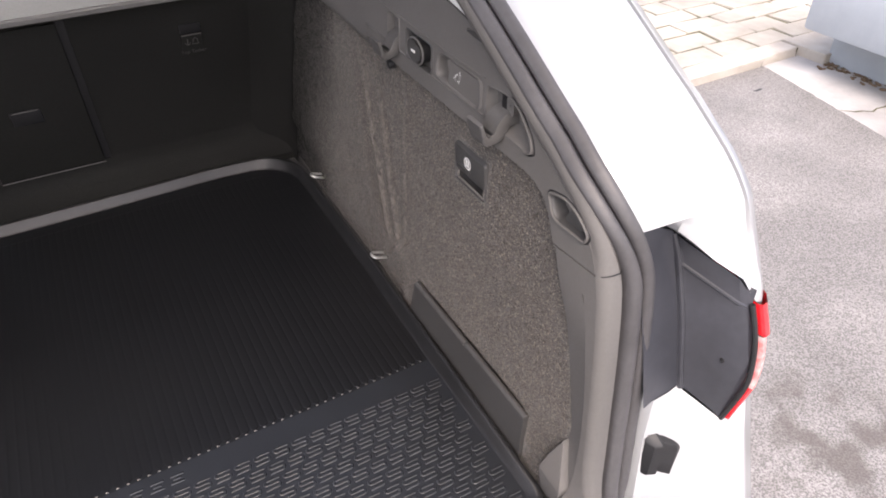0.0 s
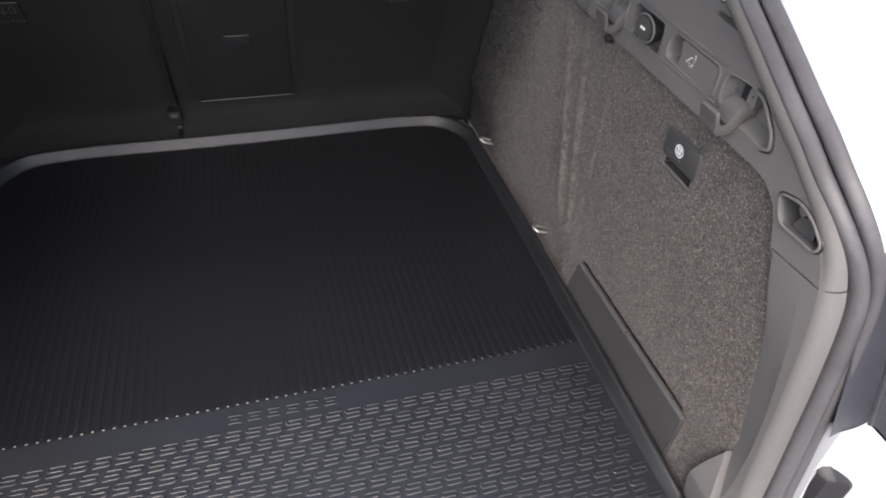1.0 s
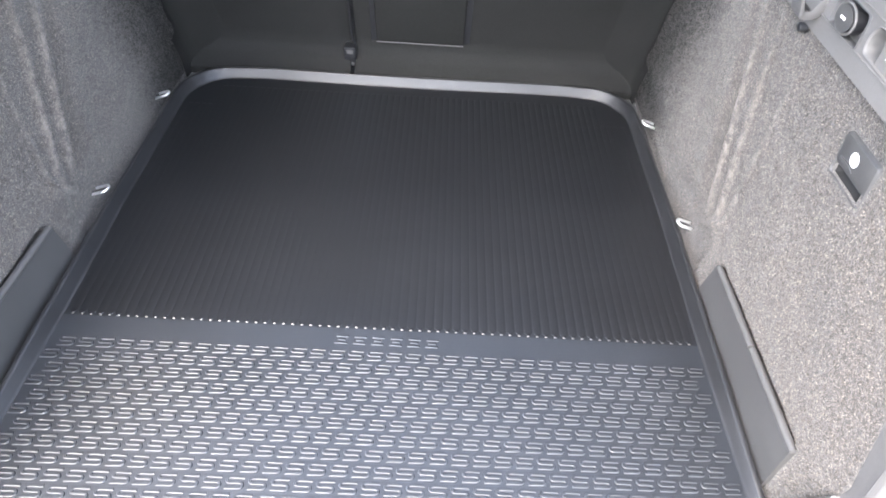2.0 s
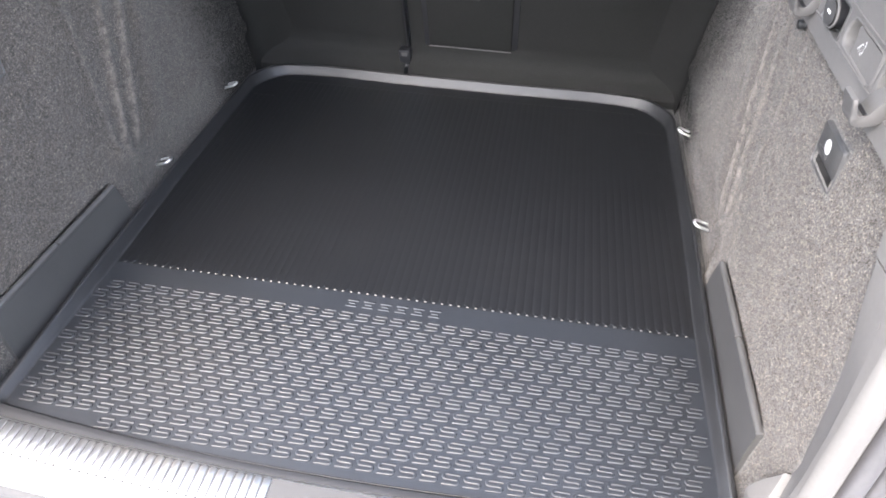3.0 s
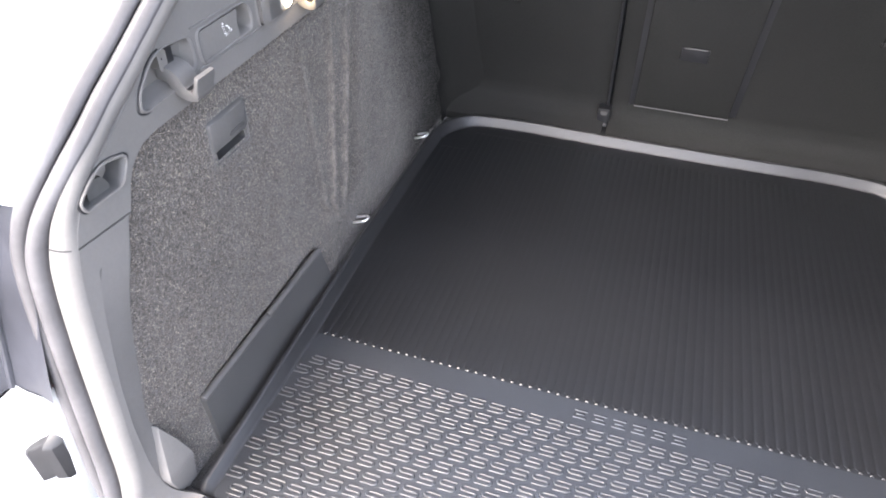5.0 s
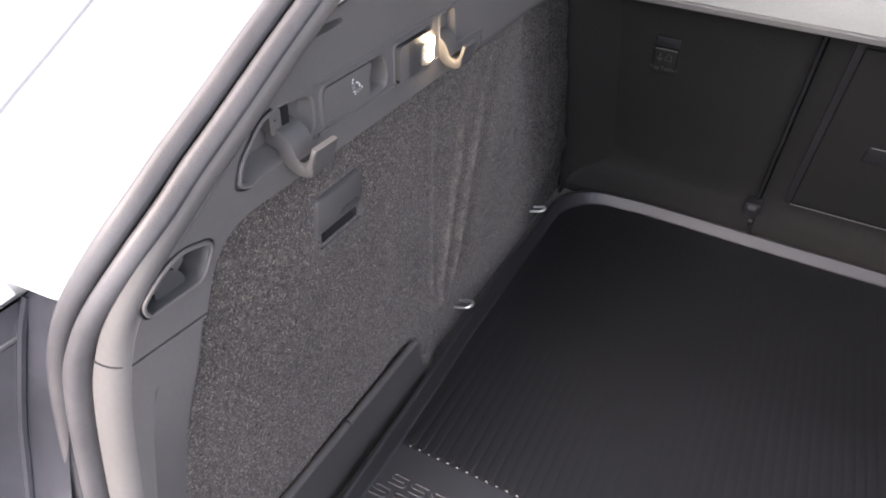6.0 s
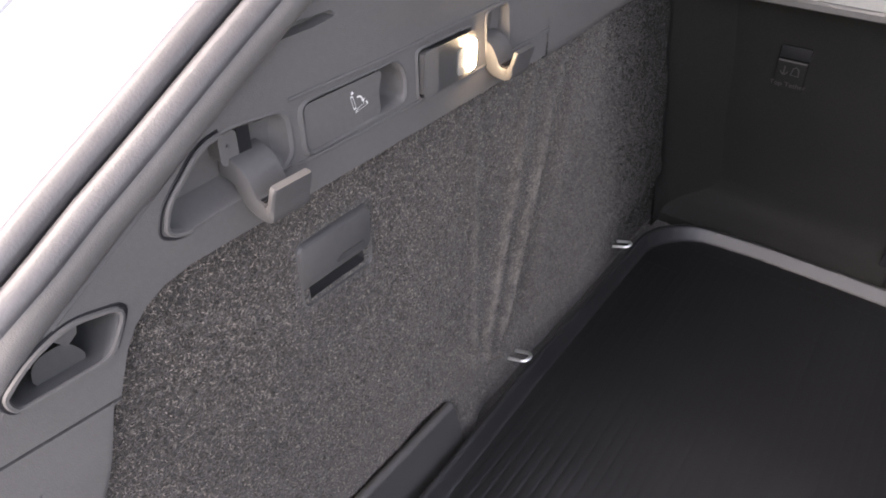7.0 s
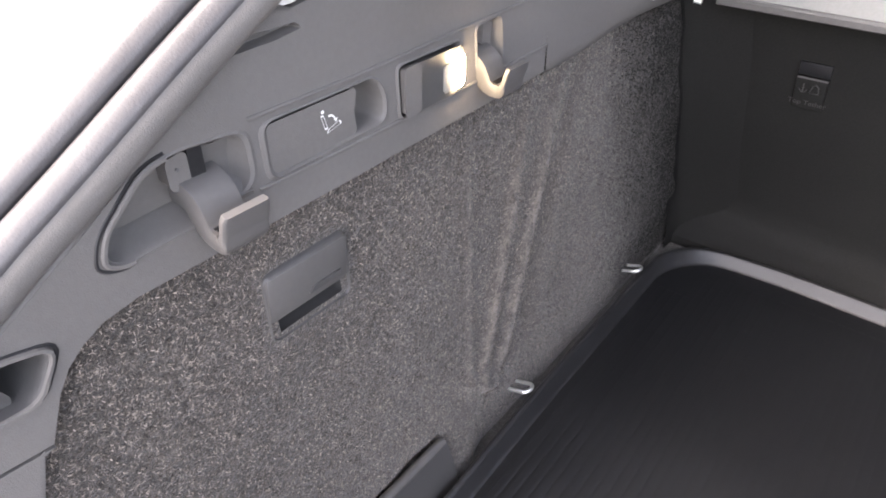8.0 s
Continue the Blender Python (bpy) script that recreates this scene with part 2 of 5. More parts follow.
GLASS = glass("window_glass", (0.9, 0.95, 0.93))
# tint set this dark to hold daylight out of the boot
TINTED = glass("privacy_glass", (0.05, 0.055, 0.055))
REAR_GLASS = glass("rear_window_glass", (0.86, 0.90, 0.93))
RED = material("red_lens", (0.62, 0.012, 0.02), 0.12, second=(0.75, 0.02, 0.03), scale=120, coat=1.0)
CLEAR = material("pale_lens", (0.62, 0.52, 0.50), 0.14, second=(0.72, 0.20, 0.20), scale=60, amount=0.9, coat=1.0)
PALE = material("pale_daylight_panel", (0.55, 0.55, 0.54), 0.9, second=(0.60, 0.60, 0.59), scale=300)
LINER = material("grey_headliner", (0.16, 0.16, 0.155), 0.9, second=(0.19, 0.19, 0.185), scale=300)
FIBRE = bpy.data.materials.new("felt_fibre")
FIBRE.use_nodes = True
_n, _l = FIBRE.node_tree.nodes, FIBRE.node_tree.links
_geo, _ramp = _n.new("ShaderNodeNewGeometry"), _n.new("ShaderNodeValToRGB")
_ramp.color_ramp.elements[0].color, _ramp.color_ramp.elements[1].color = (0.012, 0.0094, 0.0077, 1), (0.36, 0.310, 0.265, 1)
_mid = _ramp.color_ramp.elements.new(0.7)
_mid.color = (0.085, 0.072, 0.061, 1)
_l.new(_geo.outputs["Random Per Island"], _ramp.inputs["Fac"])
_l.new(_ramp.outputs[0], _n["Principled BSDF"].inputs["Base Color"])
_n["Principled BSDF"].inputs["Roughness"].default_value = 0.7
LAMP = bpy.data.materials.new("lit_lamp")
LAMP.use_nodes = True
LAMP.node_tree.nodes["Principled BSDF"].inputs["Emission Color"].default_value = (1.0, 0.80, 0.52, 1)
LAMP.node_tree.nodes["Principled BSDF"].inputs["Emission Strength"].default_value = 40.0


# ---- small mesh tools ----
def part(name, bm, mat, parent, label="", smooth=True, bevel=0.0):
    """Link a bmesh as one mesh object under a thing or a part."""
    if bevel:
        edges = [e for e in bm.edges if len(e.link_faces) == 2 and e.calc_face_angle(0) > 0.6]
        bmesh.ops.bevel(bm, geom=edges, offset=bevel, segments=2, affect="EDGES", profile=0.6)
    bmesh.ops.recalc_face_normals(bm, faces=bm.faces[:])
    me = bpy.data.meshes.new(name)
    bm.to_mesh(me)
    bm.free()
    me.materials.append(mat)
    if smooth:
        me.polygons.foreach_set("use_smooth", [True] * len(me.polygons))
        me.set_sharp_from_angle(angle=radians(38))
    ob = new(name, me)
    ob.parent = parent
    if label:
        tagged(ob, label)
    return ob


def box(x0, x1, y0, y1, z0, z1, bm=None):
    bm = bm or bmesh.new()
    m = pose((x0 + x1) / 2, (y0 + y1) / 2, (z0 + z1) / 2) @ Matrix.Diagonal((x1 - x0, y1 - y0, z1 - z0, 1))
    bmesh.ops.create_cube(bm, size=1, matrix=m)
    return bm


def grid_mesh(rows, bm=None, close=False):
    """Quads between rows of points."""
    bm = bm or bmesh.new()
    made = [[bm.verts.new(p) for p in row] for row in rows]
    for a, b in zip(made, made[1:]):
        n = len(a)
        for i in range(n if close else n - 1):
            bm.faces.new((a[i], a[(i + 1) % n], b[(i + 1) % n], b[i]))
    return bm


def tube(points, radius, sides=8, bm=None, closed=False):
    """A round bar along points."""
    bm = bm or bmesh.new()
    pts = [Vector(p) for p in points]
    rings, n = [], len(pts)
    for i, p in enumerate(pts):
        a, b = (pts[i - 1], pts[(i + 1) % n]) if closed else (pts[max(i - 1, 0)], pts[min(i + 1, n - 1)])
        t = (b - a).normalized()
        u = t.orthogonal() if not rings else rings[-1][1]
        u = (u - t * u.dot(t)).normalized()
        v = t.cross(u)
        rings.append(([p + radius * (math.cos(k * math.tau / sides) * u + math.sin(k * math.tau / sides) * v) for k in range(sides)], u))
    loops = [r for r, _ in rings] + ([rings[0][0]] if closed else [])
    grid_mesh(loops, bm, close=True)
    if not closed:
        for ring in (rings[0][0], rings[-1][0]):
            bm.faces.new([bm.verts.new(p) for p in ring])
    bmesh.ops.remove_doubles(bm, verts=bm.verts[:], dist=1e-6)
    return bm


def smooth_line(points, steps=6):
    """A Catmull-Rom curve through points."""
    p = [Vector(q) for q in points]
    p = [p[0] * 2 - p[1]] + p + [p[-1] * 2 - p[-2]]
    out = []
    for i in range(1, len(p) - 2):
        for k in range(steps):
            t = k / steps
            out.append(0.5 * (2 * p[i] + (p[i + 1] - p[i - 1]) * t + (2 * p[i - 1] - 5 * p[i] + 4 * p[i + 1] - p[i + 2]) * t * t
                              + (3 * p[i] - p[i - 1] - 3 * p[i + 1] + p[i + 2]) * t ** 3))
    return out + [p[-2]]


def round_loop(corners, radius, steps=4, radii=None):
    """A closed 2D outline with rounded corners."""
    out, n = [], len(corners)
    for i in range(n):
        p, a, b = Vector(corners[i]), Vector(corners[i - 1]), Vector(corners[(i + 1) % n])
        r = min(radii[i] if radii else radius, (a - p).length * 0.45, (b - p).length * 0.45)
        s, e = p + (a - p).normalized() * r, p + (b - p).normalized() * r
        for k in range(steps + 1):
            t = k / steps
            out.append(s * (1 - t) ** 2 + p * 2 * t * (1 - t) + e * t * t)
    return out


def thing(name, label, category, at=(0, 0, 0), group=""):
    return tagged(new(name), label, category, group) if at == (0, 0, 0) else place_empty(name, label, category, at, group)


def place_empty(name, label, category, at, group=""):
    ob = tagged(new(name), label, category, group)
    ob.location = at
    return ob


# ---- street ----
ground = part("ground", grid_mesh([[(x, y, GROUND) for x in (-400, -20, -3, 0, 1, 2, 3, 6, 20, 400)] for y in (-400, -20, -3, 0, 1, 2, 3, 6, 20, 400)]), ASPHALT, None)
tagged(ground, "sunlit pale grey asphalt with fine chippings", "asphalt", kind="structure")

# ---- the car ----
car = thing("estate_car", "white estate car with its boot open and empty", "car", at=(0, 0, GROUND))
car.matrix_world = pose(0, 0, GROUND)


def carpart(name, bm, mat, parent=None, label="", **more):
    """A part of the car, drawn in the boot's own coordinates."""
    bmesh.ops.translate(bm, verts=bm.verts[:], vec=(0, 0, -GROUND))
    return part(name, bm, mat, parent or car, label, **more)


# the opening's edge: trim corner from the sill's middle round the foot and up the raked pillar
EDGE = [(0.0, -0.122, -0.002), (0.25, -0.115, -0.002), (0.43, -0.100, 0.002), (0.490, -0.086, 0.010), (0.518, -0.064, 0.037), (0.528, -0.040, 0.09),
        (0.543, -0.028, 0.17), (0.545, -0.013, 0.28), (0.546, 0.000, 0.355), (0.546, 0.012, 0.395), (0.546, 0.028, 0.425),
        (0.546, 0.058, 0.452), (0.545, 0.100, 0.478), (0.544, 0.153, 0.510), (0.542, 0.212, 0.547), (0.538, 0.270, 0.582), (0.530, 0.40, 0.66), (0.515, 0.57, 0.77), (0.49, 0.74, 0.885), (0.47, 0.93, 0.955), (0.46, 1.04, 0.975)]
EDGE_LINE = smooth_line(EDGE, 5)


EDGE_LINE = [Vector((p.x if p.z < 0.05 else 0.528 + 0.045 * p.z - 0.25 * max(0.0, p.z - 0.62) - 0.07 * max(0.0, min(p.y, 0.45) - 0.12), p.y + 0.0095, p.z - 0.005)) for p in EDGE_LINE]


def edge_frames():
    """Along the edge: the place, the way outwards (u) and the way to the rear (w)."""
    out = []
    for i, p in enumerate(EDGE_LINE):
        t = (EDGE_LINE[min(i + 1, len(EDGE_LINE) - 1)] - EDGE_LINE[max(i - 1, 0)]).normalized()
        u = (p - Vector((0.0, p.y, 0.45)))
        a = min(max((p.z - 0.0) / 0.10, 0.0), 1.0)
        u = Vector((a, 0, -(1 - a))) if p.x > 0.40 else Vector((0, 0, -1))
        u = (u - t * u.dot(t)).normalized()
        w = t.cross(u).normalized()
        if w.y > 0:
            w = -w
        out.append((p, u, w))
    return out


FRAMES = edge_frames()


def rise(p):
    """0 on the upright foot of the opening, 1 on its raked upper part."""
    t = min(max((p.z - 0.37) / 0.10, 0.0), 1.0)
    return t * t * (3 - 2 * t)


def on_edge(frame_, low, high):
    p, u, w = frame_
    k = rise(p)
    return [p + u * (a + (c_ - a) * k) + w * (b_ + (d - b_) * k) for (a, b_), (c_, d) in zip(low, high)]


def sweep_edge(low, high, side, first=0, last=None):
    """Sweep a (u, w) outline along the opening's edge on one side of the car; it turns from low to high up the pillar."""
    return grid_mesh([[Vector((side * q.x, q.y, q.z)) for q in on_edge(f, low, high)] for f in FRAMES[first:last]])


def mirror(points, side):
    return [(side * x, y, z) for x, y, z in points]


# ---- boot lining, trim and their fittings, one side at a time ----
def smooth_step(v, a, b):
    v = min(max((v - a) / (b - a), 0.0), 1.0)
    return v * v * (3 - 2 * v)


def wall(y, z, side):
    return 0.508 + 0.045 * z


def lining_x(y, z, side):
    """Felt surface: set back behind the stowage board, two soft folds over the wheel arch."""
    x = wall(y, z, side) + 0.007
    low = (1 - smooth_step(z, 0.084, 0.096)) * smooth_step(y, 0.110, 0.120) * (1 - smooth_step(y, 0.415 + 0.25 * (0.09 - z), 0.428 + 0.25 * (0.09 - z)))
    x += 0.014 * low
    fade = smooth_step(z, 0.07, 0.13) * (1 - 0.6 * smooth_step(z, 0.30, 0.46))
    for c, s, h in ((0.500 + 0.33 * z, 0.014, 0.006), (0.468 + 0.26 * z, 0.012, 0.005), (0.530 + 0.30 * z, 0.018, -0.004), (0.474, 0.009, 0.003), (0.590 + 0.2 * z, 0.03, 0.004)):
        x -= h * fade * math.exp(-((y - c) / s) ** 2)
    # a fold that runs out sideways above the near lashing ring
    x -= 0.010 * math.exp(-((z - 0.105 + (y - 0.50) * 0.9) / 0.011) ** 2) * math.exp(-((y - 0.50) / 0.04) ** 2)
    x += 0.012 * smooth_step(y, 0.47, 0.52) * (1 - smooth_step(z, 0.02, 0.12))
    x += 0.0025 * noise.noise((y * 9, z * 9, 3 * side)) + 0.0012 * noise.noise((y * 31, z * 31, 5 * side))
    return x


SLOT = (0.247, 0.323, 0.345, 0.401)       # finger pull in the felt: y0, y1, z0, z1


def edge_of_felt(z):
    """How far back the felt reaches at a height, where the plastic trim begins."""
    line = [(0.0, 0.050), (0.07, 0.050), (0.09, 0.042), (0.128, 0.030), (0.150, 0.0275), (0.198, 0.041), (0.303, 0.069), (0.345, 0.087), (0.373, 0.099), (0.390, 0.106), (0.408, 0.116), (0.420, 0.125), (0.432, 0.142), (0.438, 0.168), (0.6, 0.3)]
    return float(np.interp(z, [p[0] for p in line], [p[1] for p in line]))


def lining(side):
    step = 0.005
    ys = [step * i for i in range(0, 236)]
    zs = [-0.03 + step * i for i in range(0, 107)]
    bm = bmesh.new()
    def back(y, z):
        return max(y, edge_of_felt(z) - 0.0015) if z < 0.436 else y
    made = [[bm.verts.new((side * lining_x(back(y, z), z, side), back(y, z), z)) for y in ys] for z in zs]
    y0, y1, z0, z1 = SLOT
    for j in range(len(zs) - 1):
        for i in range(len(ys) - 1):
            cy, cz = ys[i] + step / 2, zs[j] + step / 2
            if y0 + 0.006 < cy < y1 - 0.006 and z0 + 0.006 < cz < z1 - 0.006:
                continue
            if ys[i + 1] < min(edge_of_felt(zs[j]), edge_of_felt(zs[j + 1])) - 0.0015 or (cz > 0.436 and cy < edge_of_felt(cz) - 0.003) or (cy < 0.575 and cz > 0.454):
                continue
            bm.faces.new((made[j][i], made[j][i + 1], made[j + 1][i + 1], made[j + 1][i]))
    bmesh.ops.delete(bm, geom=[v for v in bm.verts if not v.link_faces], context="VERTS")
    ob = carpart("side_lining", bm, FELT, label="dark grey needle-felt boot lining with soft folds over the wheel arch")
    return ob


def plate_yz(loop, x0, x1, side, bm=None):
    """A plate with outline loop in y and z, from x0 (boot side) to x1."""
    bm = bm or bmesh.new()
    a = [bm.verts.new((side * x0, p[0], p[1])) for p in loop]
    b = [bm.verts.new((side * x1, p[0], p[1])) for p in loop]
    bm.faces.new(a)
    bm.faces.new(b)
    n = len(loop)
    for i in range(n):
        bm.faces.new((a[i], a[(i + 1) % n], b[(i + 1) % n], b[i]))
    return bm


def scaled(loop, k, dy=0.0, dz=0.0):
    c = sum((Vector(p) for p in loop), Vector((0, 0))) / len(loop)
    return [c + (Vector(p) - c) * k + Vector((dy, dz)) for p in loop]


def cup(loop, side, depth, floor_scale=0.8, lip=0.0025, floor_shift=(0, 0)):
    """A moulded recess: a rounded lip proud of the panel, walls and a floor."""
    def ring(lp, off):
        return [(side * (wall(p[0], p[1], side) + off), p[0], p[1]) for p in lp]
    rows = [ring(scaled(loop, 1.09), 0.0015), ring(scaled(loop, 1.065), -lip * 0.6), ring(scaled(loop, 1.02), -lip), ring(scaled(loop, 0.97), -lip * 0.3),
            ring(scaled(loop, 0.94), 0.006), ring(scaled(loop, floor_scale + 0.06, *floor_shift), depth * 0.85), ring(scaled(loop, floor_scale, *floor_shift), depth)]
    bm = grid_mesh(rows, close=True)
    bm.verts.ensure_lookup_table()
    n = len(loop)
    bm.faces.new([bm.verts[i] for i in range(len(bm.verts) - n, len(bm.verts))])
    return bm


POCKET = round_loop([(0.121, 0.437), (0.092, 0.444), (0.071, 0.437), (0.053, 0.424), (0.056, 0.4135), (0.106, 0.4115)], 0.009)
HOOK_BOX = round_loop([(0.158, 0.465), (0.163, 0.480), (0.190, 0.504), (0.213, 0.507), (0.254, 0.503), (0.254, 0.470), (0.225, 0.463), (0.168, 0.460)], 0.010)
PULL = round_loop([(0.266, 0.503), (0.360, 0.504), (0.369, 0.490), (0.368, 0.471), (0.266, 0.467)], 0.009)
LAMP_BOX = round_loop([(0.384, 0.504), (0.455, 0.505), (0.455, 0.467), (0.384, 0.466)], 0.006)
HOOK_BOX_2 = round_loop([(0.476, 0.510), (0.510, 0.512), (0.514, 0.474), (0.478, 0.470)], 0.006)
SLIT = round_loop([(0.252, 0.5455), (0.263, 0.5535), (0.284, 0.5525), (0.300, 0.5530), (0.305, 0.5490), (0.285, 0.5465)], 0.003)
SEAM_Z = 0.383
SPLIT = min(range(len(EDGE_LINE)), key=lambda i: abs(EDGE_LINE[i].z - SEAM_Z) + (0 if EDGE_LINE[i].x > 0.5 else 9))
CARPET_EDGE = [(0.106, 0.388), (0.1155, 0.408), (0.124, 0.420), (0.134, 0.428), (0.147, 0.4345), (0.168, 0.438),
               (0.30, 0.4395), (0.43, 0.4415), (0.585, 0.444)]


def flat_panel(outer, holes, side):
    """A flat moulded panel in the wall's plane with openings cut in it and a turned-back rim."""
    bm = bmesh.new()
    edges, rims = [], []
    for loop in (outer, *holes):
        vs = [bm.verts.new((0, p[0], p[1])) for p in loop]
        es = [bm.edges.new((vs[i], vs[(i + 1) % len(vs)])) for i in range(len(vs))]
        edges += es
        rims.append(vs)
    bmesh.ops.triangle_fill(bm, edges=edges, use_beauty=True)
    vs = rims[0]
    back = [bm.verts.new((0.012, v.co.y, v.co.z)) for v in vs]
    for i in range(len(vs)):
        bm.faces.new((vs[i], vs[(i + 1) % len(vs)], back[(i + 1) % len(vs)], back[i]))
    for v in bm.verts:
        v.co.x = side * (wall(v.co.y, v.co.z, side) - 0.001 + v.co.x)
    return bm


def edge_yz(i, w):
    p, _, n = FRAMES[i]
    q = p + n * w
    return (q.y, q.z)


BEND = min(range(len(EDGE_LINE)), key=lambda i: abs(EDGE_LINE[i].z - 0.128) + (0 if EDGE_LINE[i].x > 0.45 else 9))
# inner crease of the trim where it sweeps from the wall down into the sill
CREASE = smooth_line([(0.5130, 0.000, 0.128), (0.5112, -0.0005, 0.090), (0.5082, 0.003, 0.055), (0.5015, 0.012, 0.028), (0.4920, 0.021, 0.0150), (0.4780, 0.0235, 0.0122)], 5)


def trim_corner(side, curl):
    """The broad band of the trim as it turns from upright to level."""
    start = min(range(len(EDGE_LINE)), key=lambda i: abs(EDGE_LINE[i].x - 0.488) + (0 if EDGE_LINE[i].z < 0.05 else 9))
    rows = []
    for i in range(start, BEND + 1):
        p, u, w = FRAMES[i]
        t = (BEND - i) / (BEND - start) * (len(CREASE) - 1)
        a = CREASE[int(t)].lerp(CREASE[min(int(t) + 1, len(CREASE) - 1)], t - int(t))
        k = 0.40 + 0.60 * smooth_step(p.z, 0.0, 0.11)
        bend = [p + u * (c * k) + w * d for c, d in curl]
        if i == BEND:
            bend[0].x = wall(p.y, p.z, side) - 0.001
        rows.append([a + Vector((0.014, 0.003, -0.006)), a + Vector((0.003, 0.0012, -0.001)), a] + [a.lerp(bend[0], f) for f in (0.12, 0.35, 0.65, 0.88)] + bend)
    return grid_mesh([[(side * q.x, q.y, q.z) for q in r] for r in rows])


def pillar_trim(side):
    inner = 0.0120
    low_inner = [(0.000, 0.128), (0.002, 0.166), (0.010, 0.224), (0.020, 0.270), (0.031, 0.316), (0.043, 0.352), (0.072, 0.372)]
    high_inner = [p for p in CARPET_EDGE if p[1] > SEAM_Z]
    low_outer = [edge_yz(i, -inner) for i in range(BEND, SPLIT + 2)]
    top_i = min(range(len(EDGE_LINE)), key=lambda i: abs(EDGE_LINE[i].y - 0.272) + (0 if EDGE_LINE[i].z > 0.4 else 9))
    high_outer = [(edge_yz(SPLIT + 1, -inner)[0], edge_yz(SPLIT + 1, -inner)[1] + 0.0022)] + [edge_yz(i, -inner) for i in range(SPLIT + 2, top_i + 1)]
    seam_in = (0.1035, SEAM_Z - 0.003)
    lower = low_inner + [(seam_in[0], seam_in[1])] + list(reversed(low_outer))
    trim = carpart("lower_pillar_trim", flat_panel(lower, [], side), PLASTIC, label="grained dark grey plastic trim at the boot opening")
    upper = [(seam_in[0], seam_in[1] + 0.0022)] + high_inner + [(0.59, 0.515), (0.59, 0.574), (0.45, 0.572), (0.355, 0.5695), (0.300, 0.561), (0.272, 0.560)] + list(reversed(high_outer))
    holes = [scaled(h, 1.05) for h in (POCKET, HOOK_BOX, PULL, LAMP_BOX, HOOK_BOX_2, SLIT)]
    top = carpart("upper_side_trim", flat_panel(upper, holes, side), PLASTIC, label="grained dark grey plastic trim with moulded pockets")
    curl = [(-0.021, -0.0120), (-0.0205, -0.0092), (-0.0190, -0.0060), (-0.0162, -0.0030), (-0.0125, -0.0009), (-0.007, 0.0), (0.002, -0.0005), (0.008, -0.007)]

    curl_high = [(-0.017, -0.0120), (-0.0200, -0.0105), (-0.0226, -0.0085), (-0.0241, -0.0050), (-0.0244, -0.0010), (-0.0232, 0.0035), (-0.0205, 0.0075), (-0.0150, 0.0075)]

    def rim(first, last):
        rows = []
        for f in FRAMES[first:last]:
            p, row = f[0], on_edge(f, curl, curl_high)
            if p.z > 0.05:
                row[0].x = wall(p.y, p.z, side) - 0.001
                row[1].x += (row[0].x + 0.0005 - row[1].x) * (1 - rise(p))
            rows.append([Vector((side * q.x, q.y, q.z)) for q in row])
        return grid_mesh(rows)
    # narrow facet beside the felt, turned away from the opening
    crease = [(p.y, p.z) for p in reversed(CREASE)] + low_inner[1:]
    rows = []
    for k in range(24):
        z = 0.3715 * k / 23
        y0 = float(np.interp(z, [p[1] for p in crease], [p[0] for p in crease]))
        y1 = max(edge_of_felt(z) - 0.001, y0 + 0.004)
        soft = 1 - smooth_step(z, 0.24, 0.37)
        rows.append([(side * (wall(0, z, side) - 0.0006 + (d * soft if s_ >= 0 else 0.005)), y0 + (y1 - y0) * s_, z + 0.010 * s_ * smooth_step(z, 0.33, 0.3715)) for s_, d in ((-0.05, 0.0), (0.0, 0.0), (0.10, 0.0012), (0.5, 0.0044), (0.94, 0.0080), (1.0, 0.0086), (1.04, 0.013))])
    carpart("trim_facet", grid_mesh(rows), PLASTIC, trim)
    carpart("trim_rim", rim(BEND, SPLIT + 2), PLASTIC, trim)
    carpart("trim_corner", trim_corner(side, curl), PLASTIC, trim, "trim that sweeps round into the loading sill")
    seam = [q + FRAMES[SPLIT + 1][1] * 0.0006 for q in on_edge(FRAMES[SPLIT + 1], curl, curl_high)[2:]]
    carpart("trim_seam", tube([Vector((side * q.x, q.y, q.z)) for q in seam], 0.0009, 6), DARK, trim)
    carpart("trim_rim", rim(SPLIT + 1, None), PLASTIC, top)
    # wedge at the foot: a face that slopes up to a point and an undercut below it
    rows = []
    for z, a, b, d in ((0.130, 0.0275, 0.0285, 0.000), (0.126, 0.0250, 0.0300, 0.0012), (0.095, 0.0140, 0.0410, 0.0075), (0.068, 0.0050, 0.0475, 0.0125), (0.062, 0.0040, 0.0485, 0.0130), (0.057, 0.0045, 0.0490, 0.0122), (0.030, 0.0120, 0.0500, 0.0060), (0.004, 0.0220, 0.0505, 0.0005)):
        m = 0.5 * (a + b)
        rows.append([(side * (wall(0, z, side) - e), y, z) for y, e in ((a - 0.001, d - 0.014), (a, d - 0.0012), (a + 0.001, d), (m, d + 0.0006), (b - 0.0014, d), (b - 0.0002, d - 0.0014), (b + 0.0006, d - 0.016))])
    carpart("trim_foot", grid_mesh(rows), PLASTIC, trim)
    # pale panel in place of the daylight seen through the side glass
    pale = [(0.270, 0.5625), (0.300, 0.5635), (0.355, 0.5720), (0.45, 0.5745), (0.588, 0.5765), (0.588, 0.70)] + [edge_yz(i, -inner) for i in range(len(FRAMES) - 1, top_i - 1, -1) if EDGE_LINE[i].y < 0.50]
    carpart("daylight_panel", flat_panel(pale, [], side), PALE, top, "pale panel standing for bright daylight through the side glass")
